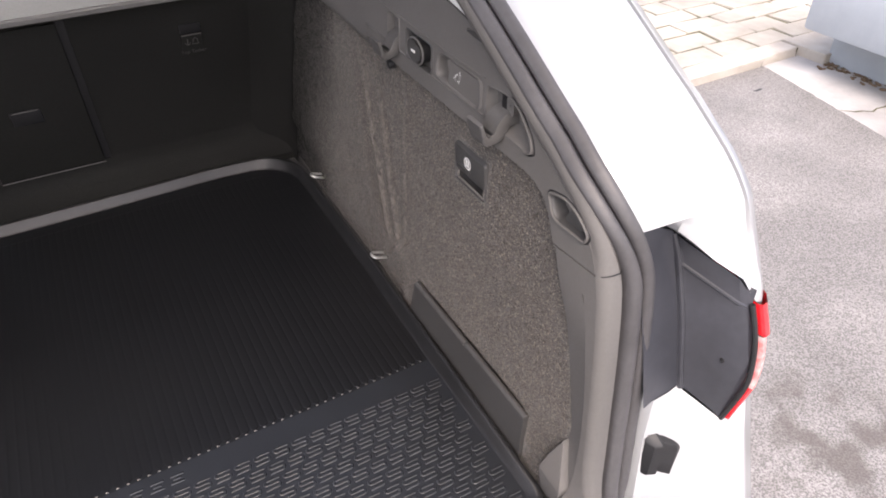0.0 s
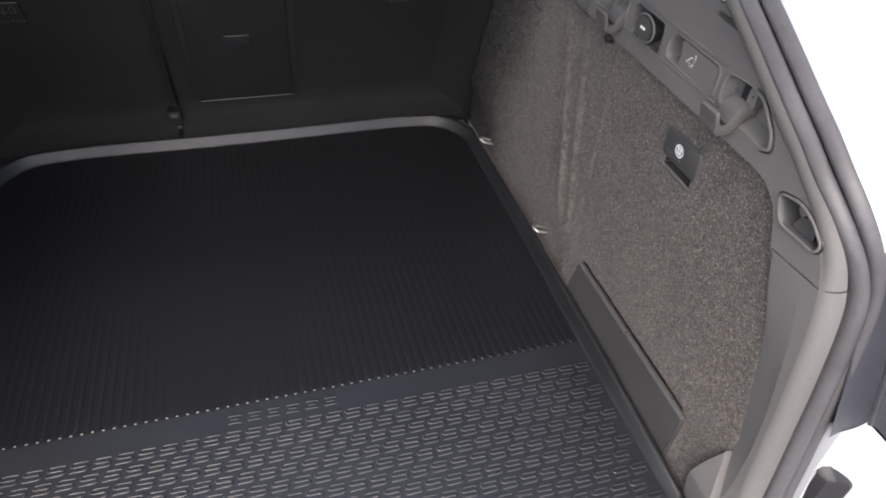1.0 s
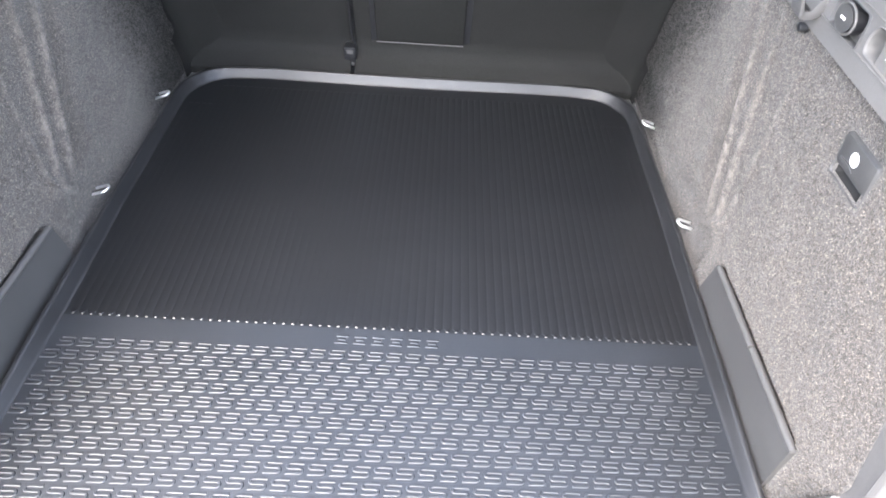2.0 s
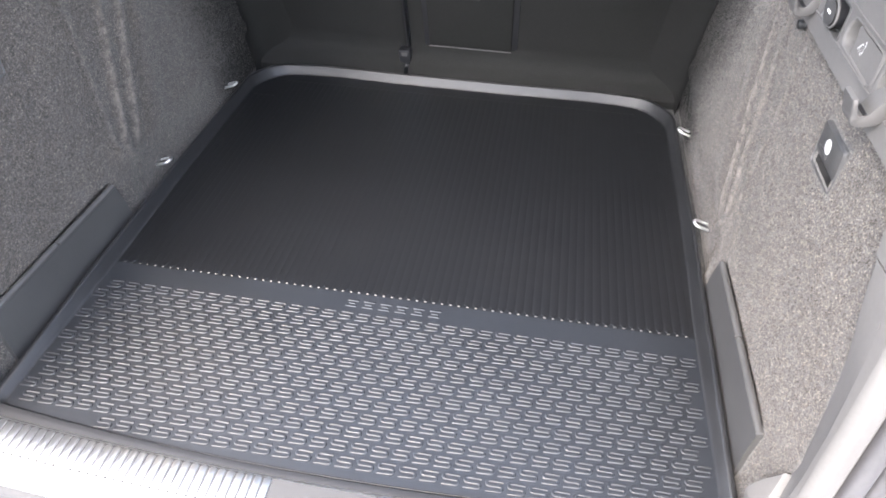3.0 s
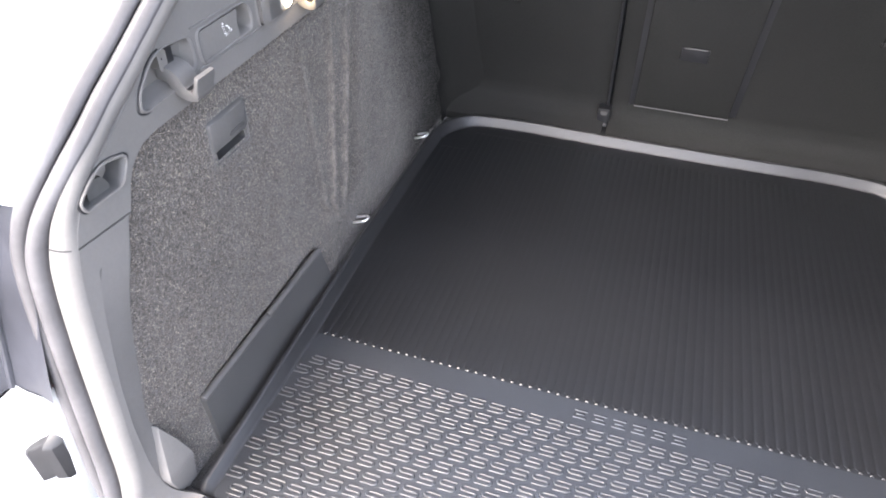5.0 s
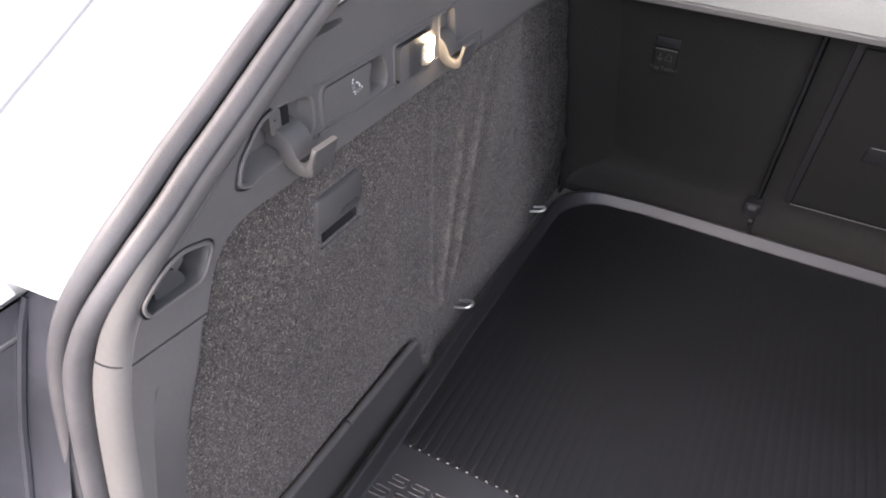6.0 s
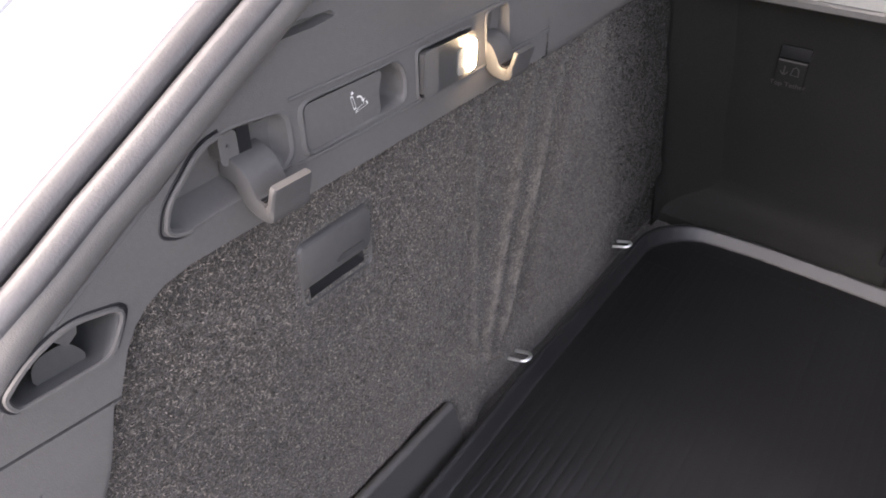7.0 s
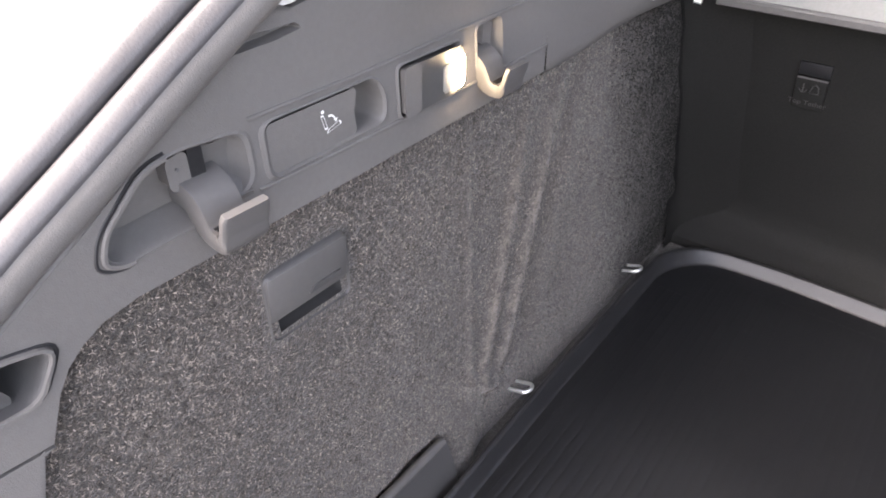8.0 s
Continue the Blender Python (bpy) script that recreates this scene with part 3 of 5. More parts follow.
    # darker plastic than the trim: part of the pocket's shade is in its colour
    carpart("pocket", cup(POCKET, side, 0.034, 0.84, 0.0022, (0.0, 0.002)), BOARD, top, "moulded pocket with a raised rim")
    xk = wall(0.09, 0.42, side)
    tongue = round_loop([(0.070, 0.4140), (0.0735, 0.4270), (0.089, 0.4280), (0.0965, 0.4135)], 0.006)
    carpart("pocket_tongue", plate_yz(tongue, xk + 0.006, xk + 0.034, side), BOARD, top, bevel=0.0025)
    # web kept paler than the tongue: the light on it put into colour
    web = [(0.0805, 0.4430), (0.0975, 0.4430), (0.0950, 0.4340), (0.0895, 0.4300)]
    carpart("pocket_web", plate_yz(web, xk + 0.003, xk + 0.034, side), HOOK, top, bevel=0.001)
    for loop in (POCKET, HOOK_BOX):
        # the black tube puts the shade of the groove round the rim into colour
        for size, radius, stuff in ((1.035, 0.0017, PLASTIC), (1.125, 0.0013, DARK)):
            rim_line = [(side * (wall(p[0], p[1], side) - 0.0024 + (0.0018 if stuff is DARK else 0.0)), p[0], p[1]) for p in scaled(loop, size)]
            whole = loop is POCKET
            if not whole:
                cut = [k for k, p in enumerate(rim_line) if p[1] > 0.206]
                rim_line = rim_line[cut[-1] + 1:] + rim_line[:cut[0]]
            carpart("bead_and_groove_shade", tube(rim_line, radius, 6, closed=whole), stuff, top)
    carpart("trim_slit", cup(SLIT, side, 0.008, 0.80, 0.0015), PLASTIC, top)
    carpart("hook_recess", cup(HOOK_BOX, side, 0.017, 0.74, 0.0018, (0.0, 0.004)), PLASTIC, top)
    bag_hook(side, 0.2230, 0.4880, 1.0)
    xh = wall(0.24, 0.485, side)
    rows = [[(side * (xh + d + (0.006 if s_ in (0.0, 1.0) else 0.0)), 0.2285 + 0.0245 * s_, z) for s_ in (0.0, 0.08, 0.5, 0.92, 1.0)] for z, d in ((0.503, 0.002), (0.500, 0.009), (0.490, 0.011), (0.479, 0.011), (0.476, 0.009), (0.467, -0.003), (0.464, -0.002), (0.463, 0.012))]
    carpart("hook_block", grid_mesh(rows), PLASTIC, top)
    # black plate in place of the shade inside the arm's slot
    carpart("slot_shade", plate_yz([(0.2185, 0.5055), (0.2275, 0.5050), (0.2275, 0.472), (0.2185, 0.470)], xh + 0.004, xh + 0.022, side), DARK, top)
    boss = round_loop([(0.2060, 0.5010), (0.2165, 0.5025), (0.2165, 0.4840), (0.2060, 0.4840)], 0.003)
    carpart("hook_boss", plate_yz(boss, xh + 0.004, xh + 0.020, side), PLASTIC, top, bevel=0.0015)
    carpart("boss_screw", tube([(side * (xh + 0.006), 0.2105, 0.495), (side * (xh + 0.0030), 0.2105, 0.495)], 0.0011, 8), SEAL, top)
    carpart("hook_recess", cup(HOOK_BOX_2, side, 0.022, 0.75), PLASTIC, top)
    bag_hook(side, 0.4900, 0.4905, 0.95)
    xj = wall(0.50, 0.49, side)
    rows = [[(side * (xj + d + (0.005 if s_ in (0.0, 1.0) else 0.0)), 0.496 + 0.015 * s_, z) for s_ in (0.0, 0.1, 0.5, 0.9, 1.0)] for z, d in ((0.509, 0.002), (0.506, 0.007), (0.488, 0.008), (0.484, 0.006), (0.474, -0.003), (0.472, 0.010))]
    carpart("hook_block", grid_mesh(rows), PLASTIC, top)
    # stepped edges above and below the row of fittings
    for run in ([(0.256, 0.5085), (0.35, 0.5088), (0.47, 0.5125), (0.588, 0.515)], [(0.256, 0.4640), (0.35, 0.4640), (0.47, 0.4655), (0.588, 0.468)]):
        rows = [[(side * (wall(y, z, side) + d), y, z + dz) for d, dz in ((0.001, 0.0022), (-0.0022, 0.0016), (-0.0026, 0.0006), (-0.0022, -0.0006), (0.001, -0.0008))] for y, z in run]
        carpart("trim_step", grid_mesh(rows), PLASTIC, top)
    # seat release pull
    carpart("pull_recess", cup(PULL, side, 0.022, 0.88), PLASTIC, top)
    xp = wall(0.31, 0.487, side)
    lever = carpart("seat_release_pull", plate_yz(round_loop([(0.2685, 0.5005), (0.342, 0.5015), (0.338, 0.487), (0.340, 0.4710), (0.2685, 0.4695)], 0.004), xp - 0.0012, xp + 0.012, side), PLASTIC, None, "seat release pull with a white seat symbol", bevel=0.001)
    bm = bmesh.new()
    face = xp - 0.0018
    cy, cz = 0.318, 0.4865
    k = 1.35
    for loop in ([(-6.6, 5.2), (-4.6, 5.0), (-2.4, -2.6), (-4.4, -2.8)], [(-3.6, -4.9), (-2.2, -2.9), (5.6, -0.6), (6.6, -2.6)]):
        lp = round_loop([(cy + 0.001 * k * a, cz + 0.001 * k * h) for a, h in loop], 0.0008, 2)
        mid = sum((Vector(p) for p in lp), Vector((0, 0))) / len(lp)
        grid_mesh([[(side * face, *p) for p in lp], [(side * face, *(p + (mid - p).normalized() * 0.0012)) for p in lp]], bm, close=True)
    bm.faces.new([bm.verts.new((side * face, cy - 0.0067 + 0.0013 * math.cos(a), cz + 0.0088 + 0.0013 * math.sin(a))) for a in [math.tau * i / 10 for i in range(10)]])
    arc = smooth_line([(-2.0, 4.4, 0), (0.6, 4.2, 0), (2.6, 2.4, 0), (3.4, 0.6, 0)], 4)
    grid_mesh([[(side * face, cy + 0.0012 * p.x, cz + 0.0012 * p.y) for p in arc], [(side * face, cy + 0.00095 * p.x - 0.0002, cz + 0.00093 * p.y - 0.0002) for p in arc]], bm)
    bm.faces.new([bm.verts.new((side * face, cy + 0.0012 * a, cz + 0.0012 * h)) for a, h in ((1.6, 1.0), (4.8, 1.3), (3.4, -1.0))])
    carpart("seat_symbol", bm, PRINT, lever, "white seat symbol")
    if side < 0:
        boot_lamp(side)
    else:
        power_socket(side)
    return top


def bag_hook(side, y, z, k):
    """A fold-down bag hook: a broad arm that drops out of its slot, a flat cradle with grooves and a wide upturned tip."""
    x0 = wall(y, z, side)
    line = smooth_line([(0.014, -0.0080), (0.005, -0.0095), (-0.0020, -0.0135), (-0.0058, -0.0200), (-0.0105, -0.0265), (-0.0165, -0.0295), (-0.0228, -0.0298), (-0.0278, -0.0268), (-0.0305, -0.0205), (-0.0325, -0.0140), (-0.0342, -0.0072)], 3)
    rows = []
    for i, p in enumerate(line):
        t = i / (len(line) - 1)
        a, b = line[max(i - 1, 0)], line[min(i + 1, len(line) - 1)]
        n = Vector((-(b - a).y, (b - a).x)).normalized()
        half = (0.0142 - 0.0006 * math.sin(math.pi * min(t / 0.6, 1.0)) + 0.0016 * smooth_step(t, 0.62, 0.72) - 0.0016 * smooth_step(t, 0.94, 1.0) ** 2) * k
        th = (0.0090 - 0.0026 * smooth_step(t, 0.30, 0.55) - 0.0038 * smooth_step(t, 0.62, 0.80)) * k
        sec = [(-half, th * 0.55), (-half * 0.93, th * 0.92), (-half * 0.82, th), (half * 0.82, th), (half * 0.93, th * 0.92), (half, th * 0.55),
               (half, -th * 0.55), (half * 0.93, -th * 0.92), (-half * 0.93, -th * 0.92), (-half, -th * 0.55)]
        rows.append([(side * (x0 + (p.x + n.x * w) * k), y + v, z + (p.y + n.y * w) * k) for v, w in sec])
    bm = grid_mesh(rows, close=True)
    bm.verts.ensure_lookup_table()
    m = len(rows[0])
    bm.faces.new([bm.verts[i] for i in range(m)])
    bm.faces.new([bm.verts[i] for i in range(len(bm.verts) - m, len(bm.verts))])
    hook = carpart("bag_hook", bm, HOOK, label="fold-down grey plastic bag hook")
    # black strips stand for the shade in the cradle's grooves
    for out in (0.0150, 0.0175, 0.0200):
        zz = z - 0.0230 * k
        carpart("groove_shade", box(side * (x0 - (out + 0.0008) * k), side * (x0 - (out - 0.0008) * k), y - 0.011 * k, y + 0.011 * k, zz - 0.0006, zz + 0.0003), DARK, hook)
    return hook


def boot_lamp(side):
    x = wall(0.419, 0.487, side)
    carpart("lamp_surround", cup(LAMP_BOX, side, 0.006, 0.90), PLASTIC)
    loop = round_loop([(0.388, 0.501), (0.452, 0.502), (0.452, 0.470), (0.388, 0.469)], 0.005)
    body = carpart("boot_lamp", plate_yz(loop, x - 0.006, x + 0.02, side), BOARD, None, "boot lamp with a lit warm lens", bevel=0.002)
    carpart("lamp_bezel", plate_yz(round_loop([(0.386, 0.502), (0.400, 0.5025), (0.400, 0.4690), (0.386, 0.4685)], 0.003), x - 0.0075, x, side), PLASTIC, body, bevel=0.002)
    lens = round_loop([(0.4400, 0.4965), (0.4505, 0.497), (0.4505, 0.4745), (0.4400, 0.474)], 0.004)
    diffuser = round_loop([(0.4285, 0.4925), (0.4395, 0.4935), (0.4395, 0.4735), (0.4285, 0.473)], 0.002)
    carpart("lamp_diffuser", plate_yz(diffuser, x - 0.0078, x - 0.002, side), GREY, body, "frosted end of the lens", bevel=0.001)
    carpart("lamp_lens", plate_yz(lens, x - 0.0085, x - 0.002, side), LAMP, body, "glowing warm white lens", bevel=0.0015)


def power_socket(side):
    x = wall(0.419, 0.487, side)
    carpart("socket_surround", cup(LAMP_BOX, side, 0.007, 0.92), BOARD)
    ring = [(0.419 + 0.022 * math.cos(a), 0.4865 + 0.0165 * math.sin(a)) for a in [math.tau * i / 28 for i in range(28)]]
    cap = carpart("power_socket", plate_yz(ring, x - 0.006, x + 0.02, side), DARK, None, "power socket with a round black cap", bevel=0.002)
    inner = scaled(ring, 0.78)
    carpart("socket_cap", plate_yz(inner, x - 0.009, x - 0.003, side), BOARD, cap, bevel=0.002)
    carpart("socket_ring", tube([(side * (x - 0.0062), *p) for p in scaled(ring, 1.0)], 0.0016, 6, closed=True), PLASTIC, cap)
    bm = bmesh.new()
    for dy in (-0.004, 0.002):
        box(side * (x - 0.0098), side * (x - 0.0089), 0.419 + dy, 0.423 + dy, 0.4850, 0.4880, bm)
    carpart("socket_mark", bm, PRINT, cap, "small pale mark")


def forward_trim(side):
    """The upper trim from the lamp to the seat: it swells inwards and carries the end of the roller cover."""
    rows = []
    for k in range(25):
        y = 0.588 + 0.592 * k / 24
        d = 0.040 * smooth_step(y, 0.60, 1.00)
        lift = 0.012 * smooth_step(y, 0.60, 0.80)
        rows.append([(side * (wall(y, z, side) - e * d - f), y, z + lift * (z < 0.50)) for z, e, f in ((0.436, 0.0, -0.010), (0.440, 0.10, -0.002), (0.444, 0.35, 0.001), (0.452, 0.72, 0.001), (0.470, 0.96, 0.001), (0.500, 1.0, 0.001), (0.535, 0.80, 0.001), (0.562, 0.40, 0.0), (0.576, 0.0, -0.004), (0.578, -0.6, -0.03))])
    trim = carpart("forward_trim", grid_mesh(rows), PLASTIC, label="dark grey plastic trim beside the seat back")
    for y, z in ((0.782, 0.476), (0.890, 0.452)):
        x = wall(y, z, side) - 0.040 * smooth_step(y, 0.60, 1.00)
        carpart("trim_screw", tube([(side * (x + 0.006), y, z), (side * (x - 0.0025), y, z - 0.001)], 0.0036, 10), CHROME, trim, "pale screw head", bevel=0.0006)


def finger_pull(side):
    y0, y1, z0, z1 = SLOT
    x = lining_x(0.285, 0.375, side)
    loop = round_loop([(y0, z1), (y1, z1), (y1, z0), (y0, z0)], 0.007)
    rows = []
    for k, off in ((1.015, 0.004), (1.01, -0.002), (0.985, -0.0032), (0.962, -0.001), (0.94, 0.004), (0.88, 0.024)):
        rows.append([(side * (x + off), *p) for p in scaled(loop, k)])
    bm = grid_mesh(rows, close=True)
    bm.verts.ensure_lookup_table()
    n = len(loop)
    bm.faces.new([bm.verts[i] for i in range(len(bm.verts) - n, len(bm.verts))])
    cup_ob = carpart("finger_pull", bm, BOARD, label="dark grey plastic finger pull in the felt")
    # cover over the upper part of the mouth, tilted into it at the bottom
    top, bot = z1 - 0.0008, z0 + 0.0155
    cover = []
    for z, d, trim in ((top, 0.003, 0.004), (top - 0.0012, 0.0006, 0.0022), (top - 0.004, 0.0, 0.0008), (bot + 0.006, 0.0015, 0.0008), (bot + 0.001, 0.0035, 0.0008), (bot, 0.006, 0.0008), (bot, 0.020, 0.0008)):
        cover.append([(side * (x - 0.0052 + d + lift), y, z) for y, lift in ((y0 + trim, 0.004), (y0 + trim + 0.0008, 0.0012), (y0 + 0.005, 0.0), (y1 - 0.005, 0.0), (y1 - trim - 0.0008, 0.0012), (y1 - trim, 0.004))])
    carpart("pull_cover", grid_mesh(cover), BOARD if side > 0 else HOOK, cup_ob)
    if side > 0:
        cy, cz, r = 0.286, 0.3845, 0.0085
        xx = x - 0.0060
        bm = bmesh.new()
        pts = [[(side * xx, cy + rr * math.cos(a), cz + rr * math.sin(a)) for a in [math.tau * i / 28 for i in range(28)]] for rr in (r, r * 0.78)]
        grid_mesh(pts, bm, close=True)
        for dy, dz, w, h in ((-0.0025, 0.002, 0.0018, 0.0030), (0.0025, 0.002, 0.0018, 0.0030), (0.0, -0.003, 0.0045, 0.0015), (0.0, 0.0045, 0.005, 0.0009)):
            grid_mesh([[(side * xx, cy + dy - w, cz + dz - h), (side * xx, cy + dy + w, cz + dz - h)], [(side * xx, cy + dy - w, cz + dz + h), (side * xx, cy + dy + w, cz + dz + h)]], bm)
        carpart("round_symbol", bm, PRINT, cup_ob, "white round symbol")
    slot = round_loop([(y0 + 0.040, bot + 0.0135), (y1 - 0.010, bot + 0.0135), (y1 - 0.010, bot + 0.009), (y0 + 0.034, bot + 0.009)], 0.002, 3)
    carpart("pull_slot", plate_yz(slot, x - 0.0054, x + 0.002, side), BOARD, cup_ob)


def stowage_board(side):
    """The low plastic board that stands along the wall: a flat panel, and a round bead in two lengths on its top edge."""
    x = wall(0.3, 0.05, side) - 0.0005
    at = Vector((side * x, 0.26, -0.012))
    board = place_empty("stowage_board", "dark grey plastic stowage board standing along the felt wall", "board", at, "stowage boards in the boot")

    def top(y):
        return 0.0902 - 0.004 * (y - 0.10) / 0.32

    def ends(z):
        t = z / 0.09
        return 0.1065 - 0.004 * t, 0.449 - 0.026 * t

    rows = []
    for k in range(9):
        s_ = k / 8
        row = []
        for dx, h in ((0.010, -0.012), (0.010, 1.0), (0.0, 1.0), (-0.0006, 0.5), (0.0, -0.012)):
            z = h if h < 0 else None
            a, b = ends(0.0 if z is not None else 0.088 * h)
            y = a + (b - a) * s_
            row.append(Vector((side * (x + dx), y, z if z is not None else top(y) * h - 0.002)) - at)
        rows.append(row)
    bm = grid_mesh(rows)
    for row in (rows[0], rows[-1]):
        bm.faces.new([bm.verts.new(p) for p in row])
    bmesh.ops.remove_doubles(bm, verts=bm.verts[:], dist=1e-6)
    part("panel", bm, BOARD, board)
    for a, b in ((0.1025, 0.2610), (0.2628, 0.423)):
        line = [(a, 0.6), (a + 0.0012, 0.95)] + [(a + (b - a) * k / 6, 1.0) for k in range(1, 6)] + [(b - 0.0012, 0.95), (b, 0.6)]
        rows = []
        for y, k in line:
            rows.append([Vector((side * (x + 0.0042 - 0.0058 * k * math.cos(q)), y, top(y) - 0.0005 + 0.0046 * k * math.sin(q))) - at for q in [math.tau * i / 12 for i in range(12)]])
        bm = grid_mesh(rows, close=True)
        for row in (rows[0], rows[-1]):
            bm.faces.new([bm.verts.new(p) for p in row])
        bmesh.ops.remove_doubles(bm, verts=bm.verts[:], dist=1e-6)
        part("top_bead", bm, BOARD, board)


def lashing_ring(side, y):
    x, z = 0.513, 0.026
    loop = round_loop([(0.020, -0.009), (-0.008, -0.009), (-0.0125, 0.0), (-0.008, 0.009), (0.020, 0.009)], 0.006, 3)
    pts = [(side * (x + p[0]), y + p[1], z + 0.006 - 0.35 * p[0]) for p in loop]
    carpart("lashing_ring", tube(pts, 0.0026, 8, closed=True), CHROME, label="bright zinc-plated lashing ring")


def fibres(side, parent, count):
    """Short curled fibres standing out of the felt."""
    rng = random.Random(11 + side)
    verts, faces = [], []
    while len(faces) < count * 2:
        y, z = rng.uniform(0.03, 1.13), rng.uniform(0.0, 0.52)
        # fewer towards the seat, so the shade put in there stays dark
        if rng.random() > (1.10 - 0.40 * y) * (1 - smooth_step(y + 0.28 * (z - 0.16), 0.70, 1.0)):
            continue
        if y < edge_of_felt(z) + 0.001 or (y < 0.575 and z > 0.445) or (SLOT[0] - 0.006 < y < SLOT[1] + 0.006 and SLOT[2] - 0.006 < z < SLOT[3] + 0.006):
            continue
        if 0.10 < y < 0.43 and z < 0.09:
            continue
        x = lining_x(y, z, side)
        turn, bend, size = rng.uniform(0, math.tau), rng.uniform(-1.1, 1.1), rng.uniform(0.0007, 0.0016)
        wide = rng.uniform(0.00018, 0.00036)
        base = len(verts)
        for k in range(3):
            a_ = turn + bend * (k - 1) * 0.8
            py, pz = y + math.cos(turn) * size * (k - 1) - math.sin(turn) * size * 0.4 * bend * (1 - abs(k - 1)), z + math.sin(turn) * size * (k - 1) + math.cos(turn) * size * 0.4 * bend * (1 - abs(k - 1))
            lift = x - 0.0004 - 0.0007 * (1 - abs(k - 1)) - rng.uniform(0, 0.0003)
            ny, nz = -math.sin(a_) * wide, math.cos(a_) * wide
            verts += [(side * lift, py + ny, pz + nz), (side * lift, py - ny, pz - nz)]
        faces += [(base, base + 1, base + 3, base + 2), (base + 2, base + 3, base + 5, base + 4)]
    me = bpy.data.meshes.new("felt_fuzz")
    me.from_pydata([(v[0], v[1], v[2] - GROUND) for v in verts], [], faces)
    me.materials.append(FIBRE)
    ob = new("felt_fuzz", me)
    ob.parent = parent
    tagged(ob, "pale and dark felt fibres", kind="stuff")


def corner_shade(side, parent, count):
    """Black fibres that put the far corner's shade into the felt, thinning towards the rear."""
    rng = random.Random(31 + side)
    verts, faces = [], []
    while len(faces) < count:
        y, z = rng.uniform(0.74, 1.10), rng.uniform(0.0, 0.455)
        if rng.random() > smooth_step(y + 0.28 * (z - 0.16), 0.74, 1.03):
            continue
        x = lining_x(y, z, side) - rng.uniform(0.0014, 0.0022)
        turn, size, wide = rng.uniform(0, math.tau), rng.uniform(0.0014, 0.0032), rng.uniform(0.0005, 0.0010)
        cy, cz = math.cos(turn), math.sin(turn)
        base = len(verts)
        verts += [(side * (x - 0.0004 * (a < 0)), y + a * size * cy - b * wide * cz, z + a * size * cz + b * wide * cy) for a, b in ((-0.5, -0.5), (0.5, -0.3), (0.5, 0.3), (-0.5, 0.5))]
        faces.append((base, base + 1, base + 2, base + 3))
    me = bpy.data.meshes.new("lining_shade")
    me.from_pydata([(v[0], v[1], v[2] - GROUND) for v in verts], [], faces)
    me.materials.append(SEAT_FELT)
    ob = new("lining_shade", me)
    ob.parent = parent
    tagged(ob, "black fibres that put the corner's shade into the felt", kind="stuff")


for side in (1, -1):
    felt_ob = lining(side)
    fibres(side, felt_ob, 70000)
    corner_shade(side, felt_ob, 80000)
    finger_pull(side)
    stowage_board(side)
    pillar_trim(side)
    forward_trim(side)
    for y in (0.587, 0.912):
        lashing_ring(side, y)
# a small black fixing stud below the forward hook
carpart("fixing_stud", tube([(wall(0.5, 0.43, 1) + 0.004, 0.507, 0.436), (wall(0.5, 0.43, 1) - 0.0030, 0.507, 0.4355), (wall(0.5, 0.43, 1) - 0.0055, 0.507, 0.435)], 0.0062, 12), DARK, bevel=0.002)

# boot floor under and round the mat
carpart("boot_floor", box(-0.54, 0.54, 0.0, 1.20, -0.06, -0.012), FLOOR_FELT, label="black felt boot floor")


# ---- rear seat backs, leaning to the rear with height ----
def recline(z):
    """How far a place on the seat back lies ahead of the upright plane at y = 1.146."""
    return 0.024 - 0.385 * max(z, 0.030)


def seatpart(name, bm, mat_, parent=None, label="", **more):
    for v in bm.verts:
        v.co.y += recline(v.co.z)
    return carpart(name, bm, mat_, parent, label, **more)


def seat_back(x0, x1):
    rows = []
    ys = [(1.074, -0.020), (1.077, 0.004), (1.088, 0.014), (1.108, 0.024), (1.128, 0.037), (1.140, 0.055), (1.146, 0.085), (1.146, 0.20), (1.146, 0.32), (1.145, 0.452), (1.148, 0.467), (1.158, 0.474), (1.30, 0.474)]
    n = 24
    for y, z in ys:
        rows.append([(x0 + (x1 - x0) * i / n, y + (0.012 if i in (0, n) else 0.003 if i in (1, n - 1) else 0) + 0.002 * noise.noise((i * 0.35 + x0 * 9, z * 7, 1)), z) for i in range(n + 1)])
    return seatpart("seat_back", grid_mesh(rows), SEAT_FELT, label="black felt-covered rear seat back, leaning to the rear")


def side_bolster(side, parent):
    """Padding that fills the corner between the seat back and the side wall."""
    rows = []
    for z in (-0.02, 0.0, 0.03, 0.06, 0.10, 0.15, 0.20, 0.25, 0.30, 0.35, 0.40, 0.46):
        x1 = wall(1.0, z, side) + 0.010
        rows.append([(side * (x1 - 0.085 * (k / 12) ** 1.9), 1.046 + 0.102 * (k / 12) ** 0.62, z) for k in range(13)])
    seatpart("side_bolster", grid_mesh(rows), SEAT_FELT, parent)


left_seat, right_seat = seat_back(-0.60, -0.146), seat_back(-0.136, 0.60)


